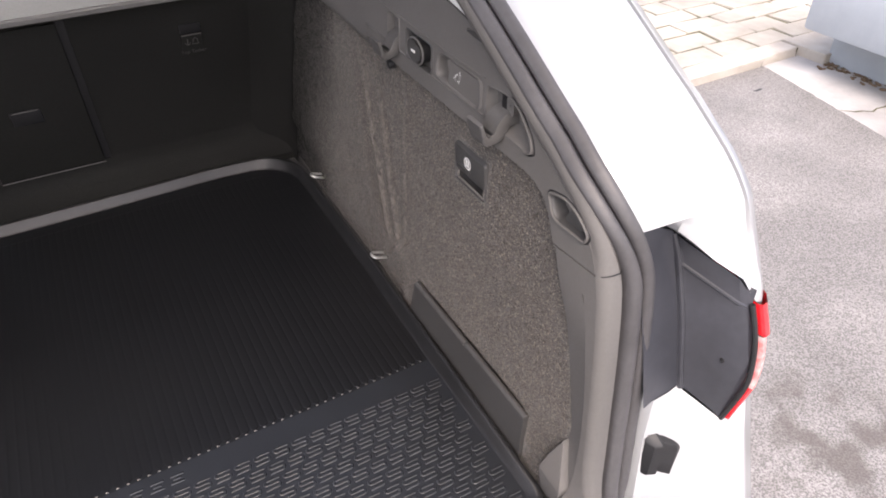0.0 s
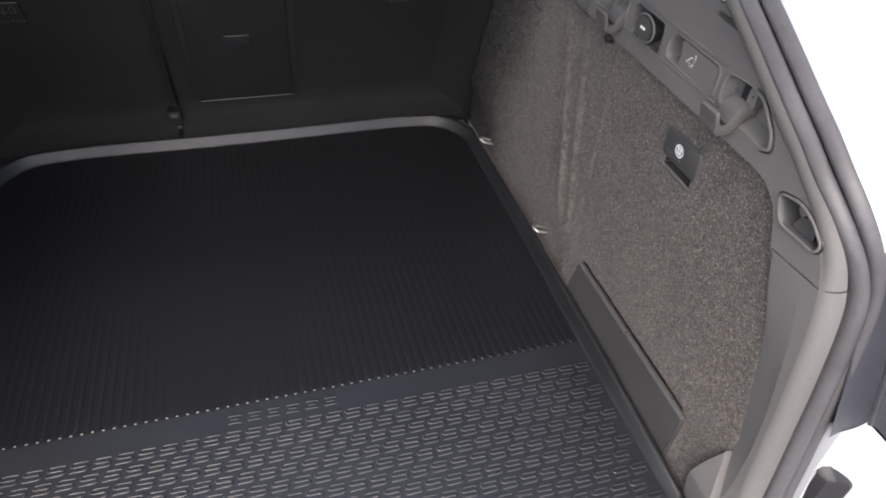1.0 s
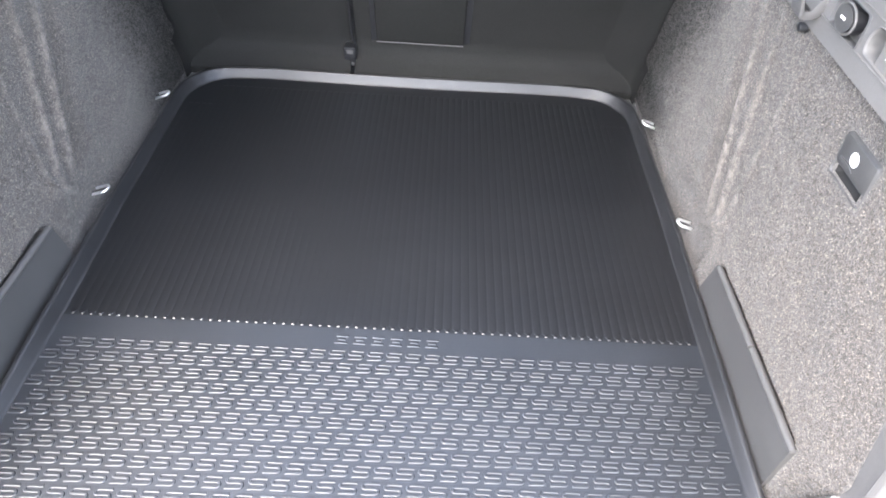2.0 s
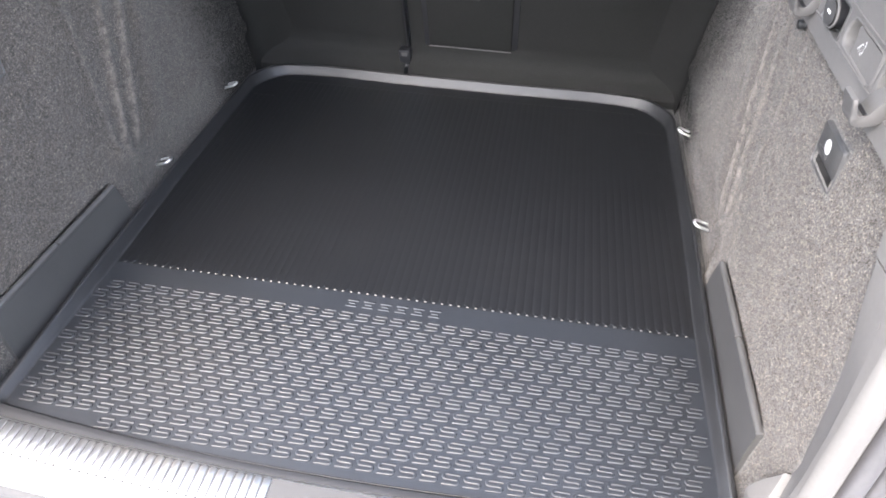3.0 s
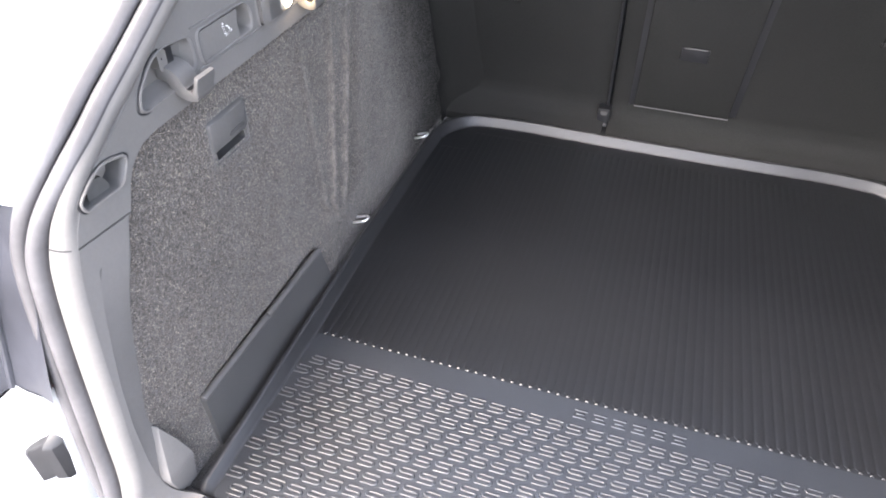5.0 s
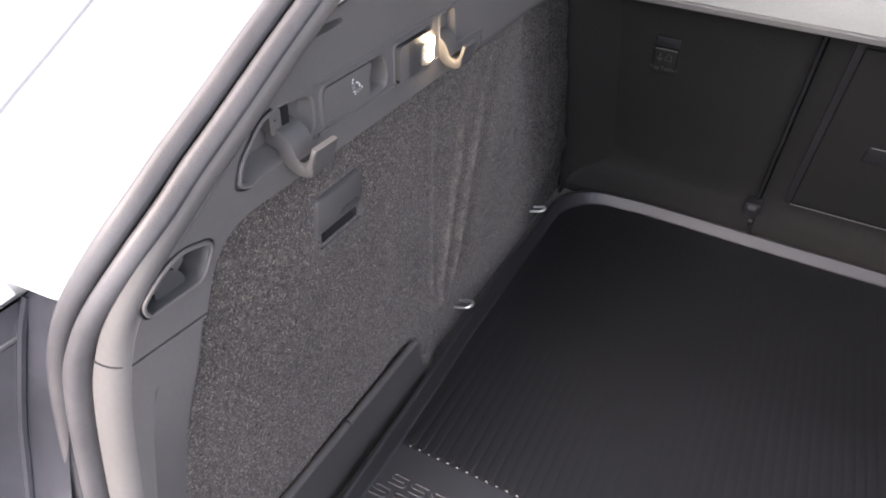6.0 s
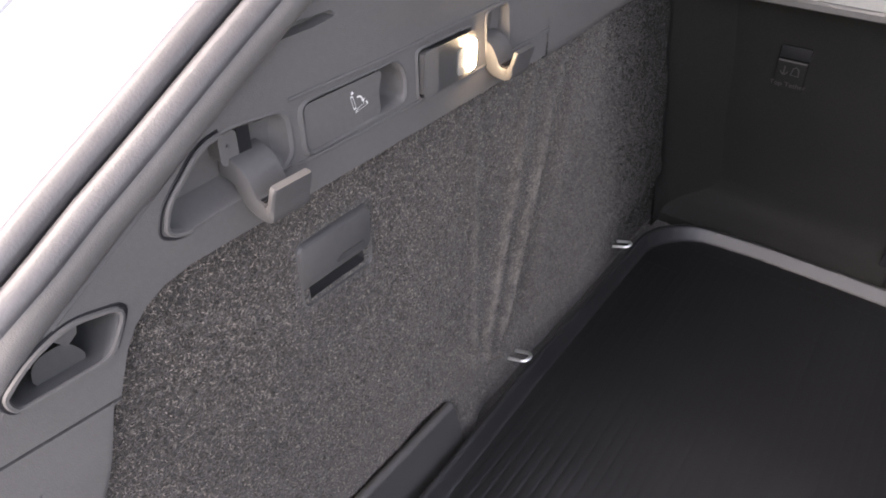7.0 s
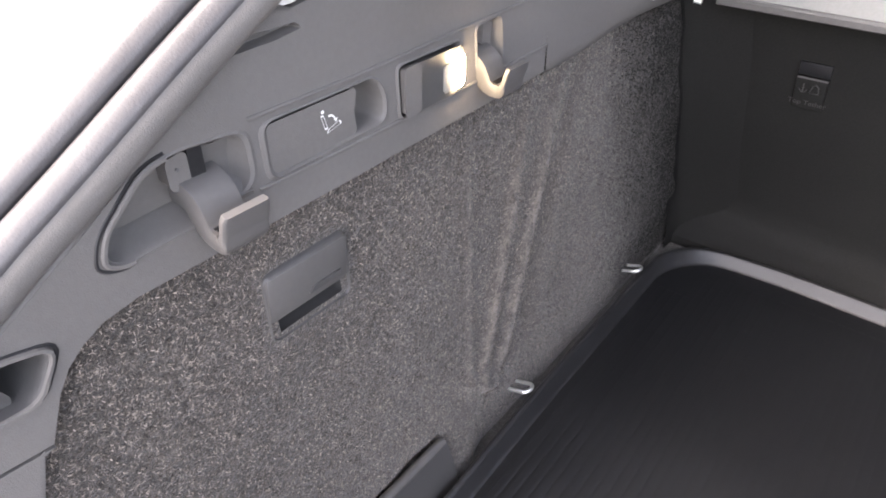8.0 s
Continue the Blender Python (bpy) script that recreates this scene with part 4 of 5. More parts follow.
def seat_text(words, x, y, z, size, parent):
    """Flat printed letters that face the rear."""
    curve = bpy.data.curves.new("print", "FONT")
    curve.body, curve.size, curve.align_x = words, size, "CENTER"
    holder = bpy.data.objects.new("print", curve)
    bm = bmesh.new()
    bm.from_mesh(holder.to_mesh())
    holder.to_mesh_clear()
    bpy.data.objects.remove(holder)
    bmesh.ops.transform(bm, matrix=pose(x, y, z, 90, 0, 0), verts=bm.verts[:])
    seatpart("printed_words", bm, GREY_PRINT, parent, smooth=False)


def tether_anchor(x, z):
    """Dark slot, a bright edge, an anchor symbol and two printed words on a small cover."""
    a = seatpart("anchor_cover", box(x - 0.020, x + 0.020, 1.1390, 1.1495, z - 0.034, z + 0.016), SEAT_FELT, None, "black child-seat anchor cover with grey print", bevel=0.003)
    seatpart("anchor_slot", box(x - 0.020, x + 0.020, 1.1420, 1.1480, z + 0.017, z + 0.037), DARK, a, bevel=0.002)
    seatpart("anchor_edge", box(x - 0.019, x + 0.019, 1.1372, 1.1400, z + 0.0135, z + 0.0160), HOOK, a)
    bm = tube([(x - 0.009, 1.1385, z + 0.006), (x - 0.009, 1.1385, z - 0.007)], 0.0009, 6)
    tube([(x - 0.014 + 0.00125 * i, 1.1385, z - 0.003 - 0.005 * math.sin(math.pi * i / 8)) for i in range(9)], 0.0008, 6, bm)
    tube([(x + 0.000, 1.1385, z - 0.007), (x + 0.0025, 1.1385, z + 0.004), (x + 0.006, 1.1385, z + 0.007), (x + 0.010, 1.1385, z + 0.003), (x + 0.011, 1.1385, z - 0.007)], 0.0009, 6, bm, closed=True)
    seatpart("anchor_symbol", bm, GREY_PRINT, a)
    seat_text("Top Tether", x, 1.1383, z - 0.0270, 0.0105, a)


side_bolster(1, right_seat)
side_bolster(-1, left_seat)
tether_anchor(0.339, 0.330)
tether_anchor(-0.370, 0.329)
# load-through flap with its dark channel and pull
flap = seatpart("load_through_flap", box(-0.0865, 0.1150, 1.1375, 1.1545, 0.074, 0.415), SEAT_FELT, None, "black load-through flap", bevel=0.004)
for x0, x1 in ((-0.0985, -0.0870), (0.1155, 0.1290)):
    seatpart("flap_channel", box(x0, x1, 1.1440, 1.1500, 0.064, 0.418), DARK, flap)
seatpart("flap_bead", tube([(-0.0865, 1.1370, 0.0715), (0.02, 1.1370, 0.0715), (0.115, 1.1370, 0.0715)], 0.0013, 6), HOOK, flap)
seatpart("flap_pull", box(-0.016, 0.038, 1.1350, 1.1395, 0.212, 0.246), DARK, flap, bevel=0.003)
seatpart("pull_edge", tube([(-0.012, 1.1340, 0.2445), (0.034, 1.1340, 0.2445)], 0.0013, 6), HOOK, flap)
latch = seatpart("seat_latch", box(-0.162, -0.134, 1.1180, 1.1495, 0.006, 0.058), DARK, None, "black seat latch cover", bevel=0.004)
seatpart("latch_tongue", box(-0.156, -0.140, 1.1150, 1.1290, 0.036, 0.052), HOOK, latch, bevel=0.002)
seatpart("latch_foot", box(-0.157, -0.139, 1.1140, 1.1250, 0.012, 0.018), HOOK, latch, bevel=0.001)
seatpart("split_bead", tube([(-0.143, 1.1425, 0.058), (-0.143, 1.1415, 0.24), (-0.143, 1.1425, 0.46)], 0.003, 6), DARK, right_seat)

# roller cover cassette across the seat tops
rows = []
for x in (-0.500, -0.496, 0.496, 0.500):
    k = 0.9 if abs(x) > 0.498 else 1.0
    rows.append([(x, 1.01 + (y - 1.01) * k, 0.49 + (z - 0.49) * k) for y, z in ((0.962, 0.441), (0.956, 0.446), (0.957, 0.460), (0.964, 0.505), (0.978, 0.528), (1.005, 0.536), (1.050, 0.532), (1.075, 0.50), (1.075, 0.445))])
cassette = carpart("cover_cassette", grid_mesh(rows, close=True), GREY, label="grey roller cover cassette above the seat backs")
rows = [[(x, y, z) for y, z in ((0.962, 0.4395), (0.953, 0.4350), (0.9495, 0.4365), (0.9490, 0.4435), (0.9515, 0.4465), (0.957, 0.4468))] for x in (-0.494, 0.0, 0.494)]
carpart("cassette_edge", grid_mesh(rows, close=True), HOOK, cassette, "paler edge strip")

# ---- sill: it bows towards the rear in the middle ----
def bow(x):
    return -0.030 * (1 - (x / 0.5) ** 2)


def sill_rows(profile, x0, x1, bent=1.0, n=24):
    xs = [x0 + (x1 - x0) * i / n for i in range(n + 1)]
    return [[(x, y + bent * bow(x), z) for y, z in profile] for x in xs]


carpart("sill_trim", grid_mesh(sill_rows(((0.034, -0.012), (0.032, 0.003), (0.027, 0.0105), (0.019, 0.0112), (0.013, 0.0090), (-0.066, 0.007), (-0.080, 0.002), (-0.088, -0.008), (-0.088, -0.03)), -0.512, 0.512)), DARK, label="dark plastic loading sill")
guard = carpart("sill_guard", grid_mesh(sill_rows(((0.0090, 0.0060), (0.0085, 0.0105), (0.0070, 0.0115), (-0.050, 0.0115), (-0.066, 0.0108), (-0.073, 0.008), (-0.075, 0.004)), -0.481, 0.481, 0.75)), STEEL, label="brushed steel sill guard with raised ribs")
rows = []
for x, h in ((-0.0053, 0.0), (-0.0051, 0.7), (-0.0043, 1.0), (0.0, 1.08), (0.0043, 1.0), (0.0051, 0.7), (0.0053, 0.0)):
    tip = 0.0225 - 0.0025 * (abs(x) / 0.0053) ** 3
    rows.append([(x, y * tip, 0.0030 * h * k) for y, k in ((-1, 0.0), (-0.96, 0.7), (-0.88, 1.0), (0.88, 1.0), (0.96, 0.7), (1, 0.0))])
rib = carpart("guard_rib", grid_mesh(rows), STEEL, guard)
rib.location = (-0.4719, -0.0165 + 0.75 * bow(-0.4719), 0.0112)
for i in range(1, 79):
    x = -0.4719 + i * 0.0121
    if abs(x) < 0.062:
        continue
    r = new("guard_rib", rib.data)
    r.parent, r.location = guard, (x, -0.0165 + 0.75 * bow(x), 0.0112)
# dark bed puts the shade between the tall ribs into colour
carpart("rib_gap_shade", grid_mesh(sill_rows(((0.006, 0.0112), (0.0055, 0.0121), (-0.0385, 0.0121), (-0.039, 0.0112)), -0.4785, 0.4785, 0.75)), BOARD, guard, "dark bed that stands for the shade between the ribs")
carpart("latch_cover", box(-0.058, 0.058, -0.104, -0.044, 0.008, 0.0145), DARK, guard, "black latch cover", bevel=0.003)

# ---- rubber door seal round the opening ----
for side in (1, -1):
    bead = [(-1.0, -1.2), (-0.97, 0.1), (-0.85, 0.60), (-0.6, 0.88), (-0.25, 1.0), (0.25, 1.0), (0.6, 0.88), (0.85, 0.60), (0.97, 0.1), (1.0, -1.2)]
    bm = sweep_edge([(0.0172 + 0.0094 * s, -0.003 + 0.0110 * h) for s, h in bead], [(-0.0138 + 0.8 * 0.0088 * s - 0.6 * 0.0055 * h, 0.0095 + 0.6 * 0.0088 * s + 0.8 * 0.0055 * h) for s, h in bead], side)
    bm2 = sweep_edge([(0.0366 + 0.0092 * s, -0.005 + 0.0105 * h) for s, h in bead], [(0.0008 + 0.8 * 0.0088 * s - 0.6 * 0.0055 * h, 0.0205 + 0.6 * 0.0088 * s + 0.8 * 0.0055 * h) for s, h in bead], side)
    carpart("door_seal", bm, SEAL, label="black rubber boot seal")
    carpart("door_seal_lip", bm2, SEAL)

# ---- body panels round the opening ----
HIGH = min(range(len(EDGE_LINE)), key=lambda i: abs(EDGE_LINE[i].z - 0.420) + (0 if EDGE_LINE[i].x > 0.5 else 9))
PILLAR = [(0.041, -0.03), (0.043, -0.006), (0.052, -0.002), (0.070, 0.000), (0.090, 0.004), (0.102, 0.012), (0.110, 0.020), (0.130, 0.026), (0.1505, 0.026), (0.153, 0.010), (0.1555, 0.026),
          (0.172, 0.018), (0.184, -0.002), (0.196, -0.05), (0.212, -0.18), (0.225, -0.40)]
PILLAR_HIGH = [(0.000, 0.008), (0.003, 0.0255), (0.012, 0.031), (0.034, 0.033), (0.060, 0.032), (0.080, 0.030), (0.096, 0.030)] + PILLAR[7:]
for side in (1, -1):
    carpart("rear_pillar", sweep_edge(PILLAR, PILLAR_HIGH, side, HIGH), PAINT, label="glossy white painted rear pillar")
    # the corner below the pillar, down to the tail lamp
    first = on_edge(FRAMES[HIGH], PILLAR, PILLAR_HIGH)[2:]
    under = [(0.600, 0.031, 0.4225), (0.613, 0.033, 0.4175), (0.624, 0.020, 0.4165), (0.636, 0.006, 0.4055), (0.649, -0.016, 0.3915), (0.668, -0.040, 0.377), (0.673, -0.048, 0.364), (0.680, -0.054, 0.352), (0.690, -0.054, 0.348), (0.702, -0.046, 0.345), (0.715, -0.028, 0.342), (0.735, 0.02, 0.335), (0.755, 0.12, 0.32), (0.775, 0.40, 0.30)]
    under = [(x_, y_ + 0.0075, z_ - (0.0065 if 1 < k < 9 else 0.003)) for k, (x_, y_, z_) in enumerate(under)]
    low_side = [(x_ + 0.012 * k / 13, y_ + 0.012, 0.20 if k > 7 else z_ - 0.004) for k, (x_, y_, z_) in enumerate(under)]
    rows = [[(side * q.x, q.y, q.z) for q in (Vector(f).lerp(Vector(g), t) for f, g in zip(first, under))] for t in (0, 0.2, 0.4, 0.6, 0.8, 1.0)] + [mirror(low_side, side)]
    carpart("quarter_corner", grid_mesh(rows), PAINT, label="glossy white quarter panel corner")
    # lower corner and bumper
    rows = []
    for z in (-0.36, -0.30, -0.2, -0.10, -0.02, 0.05, 0.10, 0.145):
        drop = 0.35 * max(0.0, 0.21 - z) if z > -0.03 else 0.085
        rows.append([(side * x, y, z) for x, y in ((0.584, 0.0 - drop * 0.2), (0.592, -0.026 - drop * 0.25), (0.622, -0.030 - drop * 0.35), (0.640, -0.036 - drop * 0.6), (0.665, -0.056 - drop * 0.95),
                                                   (0.700, -0.066 - drop), (0.730, -0.050 - drop), (0.775, 0.05 - drop), (0.80, 0.20), (0.83, 0.62))])
    rows.append(mirror([(0.584, 0.0, 0.222), (0.592, -0.031, 0.2165), (0.615, -0.029, 0.2145), (0.6355, -0.0248, 0.2115), (0.671, -0.068, 0.1765), (0.700, -0.070, 0.208), (0.730, -0.045, 0.228), (0.775, 0.05, 0.235), (0.80, 0.20, 0.22), (0.83, 0.62, 0.24)], side))
    rows = [[(x_, y_ + 0.0075, z_ - 0.003) for x_, y_, z_ in r] for r in rows]
    carpart("bumper_corner", grid_mesh(rows), PAINT, label="glossy white bumper corner")
    # tail lamp: black housing faces and a red lens round the outside
    top = [(0.570, 0.022, 0.430), (0.588, 0.026, 0.424), (0.606, 0.028, 0.418), (0.626, 0.029, 0.408), (0.634, 0.026, 0.399), (0.661, -0.040, 0.377), (0.6705, -0.0455, 0.362)]
    lip = [(0.570, 0.014, 0.398), (0.588, 0.020, 0.395), (0.608, 0.022, 0.388), (0.632, 0.022, 0.374), (0.641, 0.012, 0.366), (0.662, -0.048, 0.350), (0.6705, -0.0525, 0.344)]
    mid = [(0.572, -0.014, 0.30), (0.590, -0.010, 0.30), (0.612, -0.002, 0.300), (0.636, 0.000, 0.298), (0.645, -0.010, 0.296), (0.667, -0.066, 0.284), (0.672, -0.074, 0.279)]
    low = [(0.574, -0.034, 0.217), (0.592, -0.030, 0.216), (0.615, -0.028, 0.214), (0.635, -0.024, 0.211), (0.645, -0.032, 0.206), (0.666, -0.060, 0.184), (0.670, -0.066, 0.179)]
    edge = [(0.6745, -0.0465, 0.345), (0.6770, -0.0605, 0.309), (0.6770, -0.0690, 0.273), (0.6765, -0.0710, 0.237), (0.6730, -0.0600, 0.174)]
    tuck = [(x_ - 0.004, y_ + 0.03, z_ + 0.002) for x_, y_, z_ in top]
    knee = [tuple(0.5 * (a + b) for a, b in zip(m_, l_)) for m_, l_ in zip(mid, low)]

    def flange(z):
        """The housing's outer edge, turned forward to meet the lens."""
        zs_ = [p[2] for p in reversed(edge)]
        return (float(np.interp(z, zs_, [p[0] for p in reversed(edge)])) + 0.003, float(np.interp(z, zs_, [p[1] for p in reversed(edge)])) - 0.0075 + 0.002, z)
    lamp = carpart("tail_lamp", grid_mesh([mirror([(x_, y_ + 0.0075, z_ - 0.003) for x_, y_, z_ in r + [flange(r[-1][2])]], side) for r in (tuck, top, lip, mid, knee, low)]), HOUSING, label="tail lamp with a black housing and red lens")
    fold = smooth_line([tuple(0.5 * (a + b) for a, b in zip(r[3], r[4])) for r in (top, lip, mid, knee, low)], 4)
    carpart("housing_fold", tube([(side * (p.x - 0.0005), p.y + 0.0095, p.z - 0.003) for p in fold], 0.0042, 8), HOUSING, lamp)
    ledge = [tuple(0.5 * (a + b) for a, b in zip(lip[3], lip[4]))] + lip[4:]
    carpart("housing_ledge", tube([(side * x_, y_ + 0.0090, z_ - 0.004) for x_, y_, z_ in ledge], 0.0028, 8), HOUSING, lamp)
    carpart("drain_hole", tube([(side * 0.6615, -0.0425, 0.265), (side * 0.6590, -0.047, 0.264)], 0.0019, 8), DARK, lamp)
    for nm, a, b, mat in (("red_lens", 0, 2, RED), ("reversing_lens", 1, 4, CLEAR), ("reflector_strip", 3, 5, RED)):
        seg = smooth_line(edge[a:b + 1], 4) if nm != "reflector_strip" else smooth_line(edge[3:5], 4)
        if nm == "reversing_lens":
            seg = smooth_line(edge[1:4], 4)
        if nm == "red_lens":
            seg = smooth_line(edge[0:2], 4)
        wide = 0.030 if nm == "red_lens" else 0.020
        rows = [[(side * (p.x + dx * wide / 0.03), p.y + dy, p.z) for dx, dy in ((0.0050, 0.004), (0.0052, -0.003), (0.008, -0.007), (0.016, -0.006), (0.026, 0.004), (0.034, 0.03), (0.045, 0.10))] for p in seg]
        carpart(nm, grid_mesh(rows), mat, lamp)
    carpart("lamp_gasket", tube([(side * (p.x - 0.001), p.y - 0.001, p.z) for p in smooth_line(edge, 4)], 0.0030, 8), DARK, lamp)
    # black rubber stop on the bumper's shoulder
    rows = [[(side * (0.594 + 0.8 * u_), -0.0185 - 0.85 * d, z - 0.010 - 0.45 * max(0.0, u_ - 0.020)) for u_, d in ((0.0, 0.010 * k), (0.006, 0.024 * k), (0.018, 0.030 * k), (0.024, 0.022 * k), (0.046, 0.034 * k), (0.054, 0.032 * k), (0.058, 0.0))]
            for z, k in ((0.086, 0.2), (0.090, 0.9), (0.094, 1.0), (0.146, 1.0), (0.150, 0.9), (0.158, 0.25))]
    carpart("bumper_stop", grid_mesh(rows), DARK, label="black rubber tailgate stop")
# bumper under the sill
rows = []
for x in [-0.64 + i * 0.08 for i in range(17)]:
    rows.append([(x, y, z) for y, z in ((-0.118, -0.05), (-0.125, -0.035), (-0.160, -0.040), (-0.185, -0.055), (-0.200, -0.10), (-0.195, -0.20), (-0.17, -0.36))])
carpart("rear_bumper", grid_mesh(rows), PAINT, label="glossy white rear bumper")

# ---- tailgate, raised: a frame, its rear window and the lower panel ----
# out of view; hinge, pitch and length set to shape the boot's light
def gate_row(t, spots):
    y, z = 1.05 - 1.32 * t, 0.985 + 0.40 * t + 0.05 * math.sin(math.pi * t)
    return [(0.60 * s * (1 - 0.06 * (1 - t)), y - 0.05 * s * s * t, z - 0.06 * s ** 4) for s in spots]


def gate_piece(t0, t1, s0, s1, thick, steps=6):
    spots = [s0 + (s1 - s0) * i / 8 for i in range(9)]
    bm = grid_mesh([gate_row(t0 + (t1 - t0) * k / steps, spots) for k in range(steps + 1)])
    bmesh.ops.solidify(bm, geom=bm.faces[:], thickness=thick)
    return bm


gate = carpart("tailgate", gate_piece(0.56, 1.0, -1, 1, 0.05), DARK, label="raised tailgate with a dark lining")
carpart("gate_side", gate_piece(0.0, 0.56, -1, -0.86, 0.04), DARK, gate)
carpart("gate_side", gate_piece(0.0, 0.56, 0.86, 1, 0.04), DARK, gate)
carpart("gate_header", gate_piece(0.0, 0.06, -0.86, 0.86, 0.04), DARK, gate)
carpart("rear_window", gate_piece(0.06, 0.56, -0.86, 0.86, 0.004), REAR_GLASS, gate, "lightly tinted rear window glass")

# ---- the rest of the car: sides, roof, glass, wheels ----
def section(y):
    """Half width low, half width at the belt, belt height, roof height at a place along the car."""
    nose = smooth_step(y, 2.6, 4.3)
    return 0.86 - 0.12 * nose - 0.05 * (1 - smooth_step(y, 0.1, 1.0)), 0.55 - 0.20 * nose


for side in (1, -1):
    rows = []
    for y in (0.55, 0.8, 1.1, 1.6, 2.2, 2.8, 3.4, 3.9, 4.25):
        half, belt = section(y)
        rows.append([(side * half * k, y, z) for k, z in ((0.95, -0.38), (1.0, -0.2), (1.0, 0.1), (0.985, 0.35), (0.93, belt), (0.88, belt + 0.01))])
    carpart("body_side", grid_mesh(rows), PAINT, label="glossy white body side")
    carpart("quarter_window", grid_mesh([[(side * 0.66, 0.30, 0.585), (side * 0.66, 1.15, 0.575), (side * 0.66, 2.2, 0.56)], [(side * 0.60, 0.72, 0.86), (side * 0.60, 1.15, 0.90), (side * 0.60, 2.0, 0.92)]]), TINTED, label="dark privacy side glass")
    rows = [[(side * 0.52, y, 0.57), (side * 0.60, y, 0.575), (side * 0.78, y, 0.565), (side * 0.80, y, 0.55)] for y in (0.40, 0.6, 1.2, 2.2)]
    carpart("window_ledge", grid_mesh(rows), DARK)
roof_rows = []
# unseen rear edge set so that the rear window reflects in the mat
for y in (1.05, 1.25, 1.5, 2.0, 2.5):
    roof_rows.append([(0.615 * k, y, 0.93 + 0.06 * (1 - k * k) - 0.04 * (y - 1.3) ** 2) for k in (-1, -0.75, -0.4, 0, 0.4, 0.75, 1)])
bm = grid_mesh(roof_rows)
bmesh.ops.solidify(bm, geom=bm.faces[:], thickness=0.03)
carpart("roof", bm, PAINT, label="white roof")
carpart("headliner", grid_mesh([[(x, y, z - 0.045) for x, y, z in row] for row in roof_rows]), LINER, label="grey fabric headliner")
hood = [[(0.80 * k * (1 - 0.12 * smooth_step(y, 2.8, 4.3)), y, 0.56 - 0.20 * smooth_step(y, 2.6, 4.3) + 0.03 * (1 - k * k)) for k in (-1, -0.5, 0, 0.5, 1)] for y in (2.45, 3.0, 3.6, 4.1, 4.3)]
hood.append([(0.70 * k, 4.36, -0.1) for k in (-1, -0.5, 0, 0.5, 1)])
hood.append([(0.70 * k, 4.30, -0.40) for k in (-1, -0.5, 0, 0.5, 1)])
carpart("bonnet", grid_mesh(hood), PAINT, label="white bonnet and nose")
carpart("underbody", box(-0.78, 0.78, -0.10, 4.2, -0.42, -0.36), DARK)
carpart("windscreen", grid_mesh([[(-0.62, 2.50, 0.57), (0.62, 2.50, 0.57)], [(-0.52, 2.10, 0.88), (0.52, 2.10, 0.88)]]), GLASS).visible_shadow = False
carpart("dashboard", box(-0.70, 0.70, 2.0, 2.45, 0.2, 0.54), DARK, bevel=0.03)


def wheel(x, y):
    r, out = 0.33, 1 if x > 0 else -1
    prof = [(-0.10, 0.24), (-0.105, 0.30), (-0.08, 0.328), (0.08, 0.328), (0.105, 0.30), (0.10, 0.24)]
    rows = [[(x + a, y + rr * math.cos(t), GROUND + r + rr * math.sin(t)) for a, rr in prof] for t in [math.tau * i / 32 for i in range(33)]]
    w = carpart("wheel", grid_mesh(rows), TYRE, label="alloy wheel with a black tyre")
    rows = [[(x + out * a, y + rr * math.cos(t), GROUND + r + rr * math.sin(t)) for a, rr in ((0.10, 0.245), (0.08, 0.22), (0.06, 0.10), (0.075, 0.03), (0.075, 0.001))] for t in [math.tau * i / 20 for i in range(21)]]
    carpart("rim", grid_mesh(rows), STEEL, w)


for x in (-0.73, 0.73):
    for y in (0.62, 3.4):
        wheel(x, y)

# ---- the rubber boot mat ----
mat = thing("boot_mat", "black rubber boot mat with a raised rim and embossed tread", "mat")
mat.matrix_world = pose(0.0055, 0, 0, 0, 0, 0.33)


def mat_front(x):
    """The mat's rear edge follows the bowed sill."""
    return 0.036 + bow(x)


def mat_outline(grow):
    a, back = 0.481 + grow, 1.052 + grow
    half = round_loop([(0.0, 0.4), (a, 0.0), (a, 0.34), (a + 0.006, 0.60), (a + 0.006, back - 0.066), (a - 0.044, back - 0.004), (0.335, back + 0.007), (0.10, back + 0.002), (0.02, back + 0.002), (0.0, back)], 0.05, 5)
    side_line = [p for p in half[6:] if p.x > 0.06 and p.y > 0.08]
    front = [(x, mat_front(x) - grow * 0.2) for x in [-a + 0.012 + (2 * a - 0.024) * i / 24 for i in range(25)]]
    corner = mat_front(a) - grow * 0.2
    right = [(a - 0.004, corner + 0.001), (a - 0.0005, corner + 0.006), (a, corner + 0.014)] + [(p.x, p.y) for p in side_line]
    return front + right + [(-x, y) for x, y in reversed(right)]


def rim_height(x, y):
    return 0.004 + 0.0165 * smooth_step(y - mat_front(x), 0.0, 0.030)


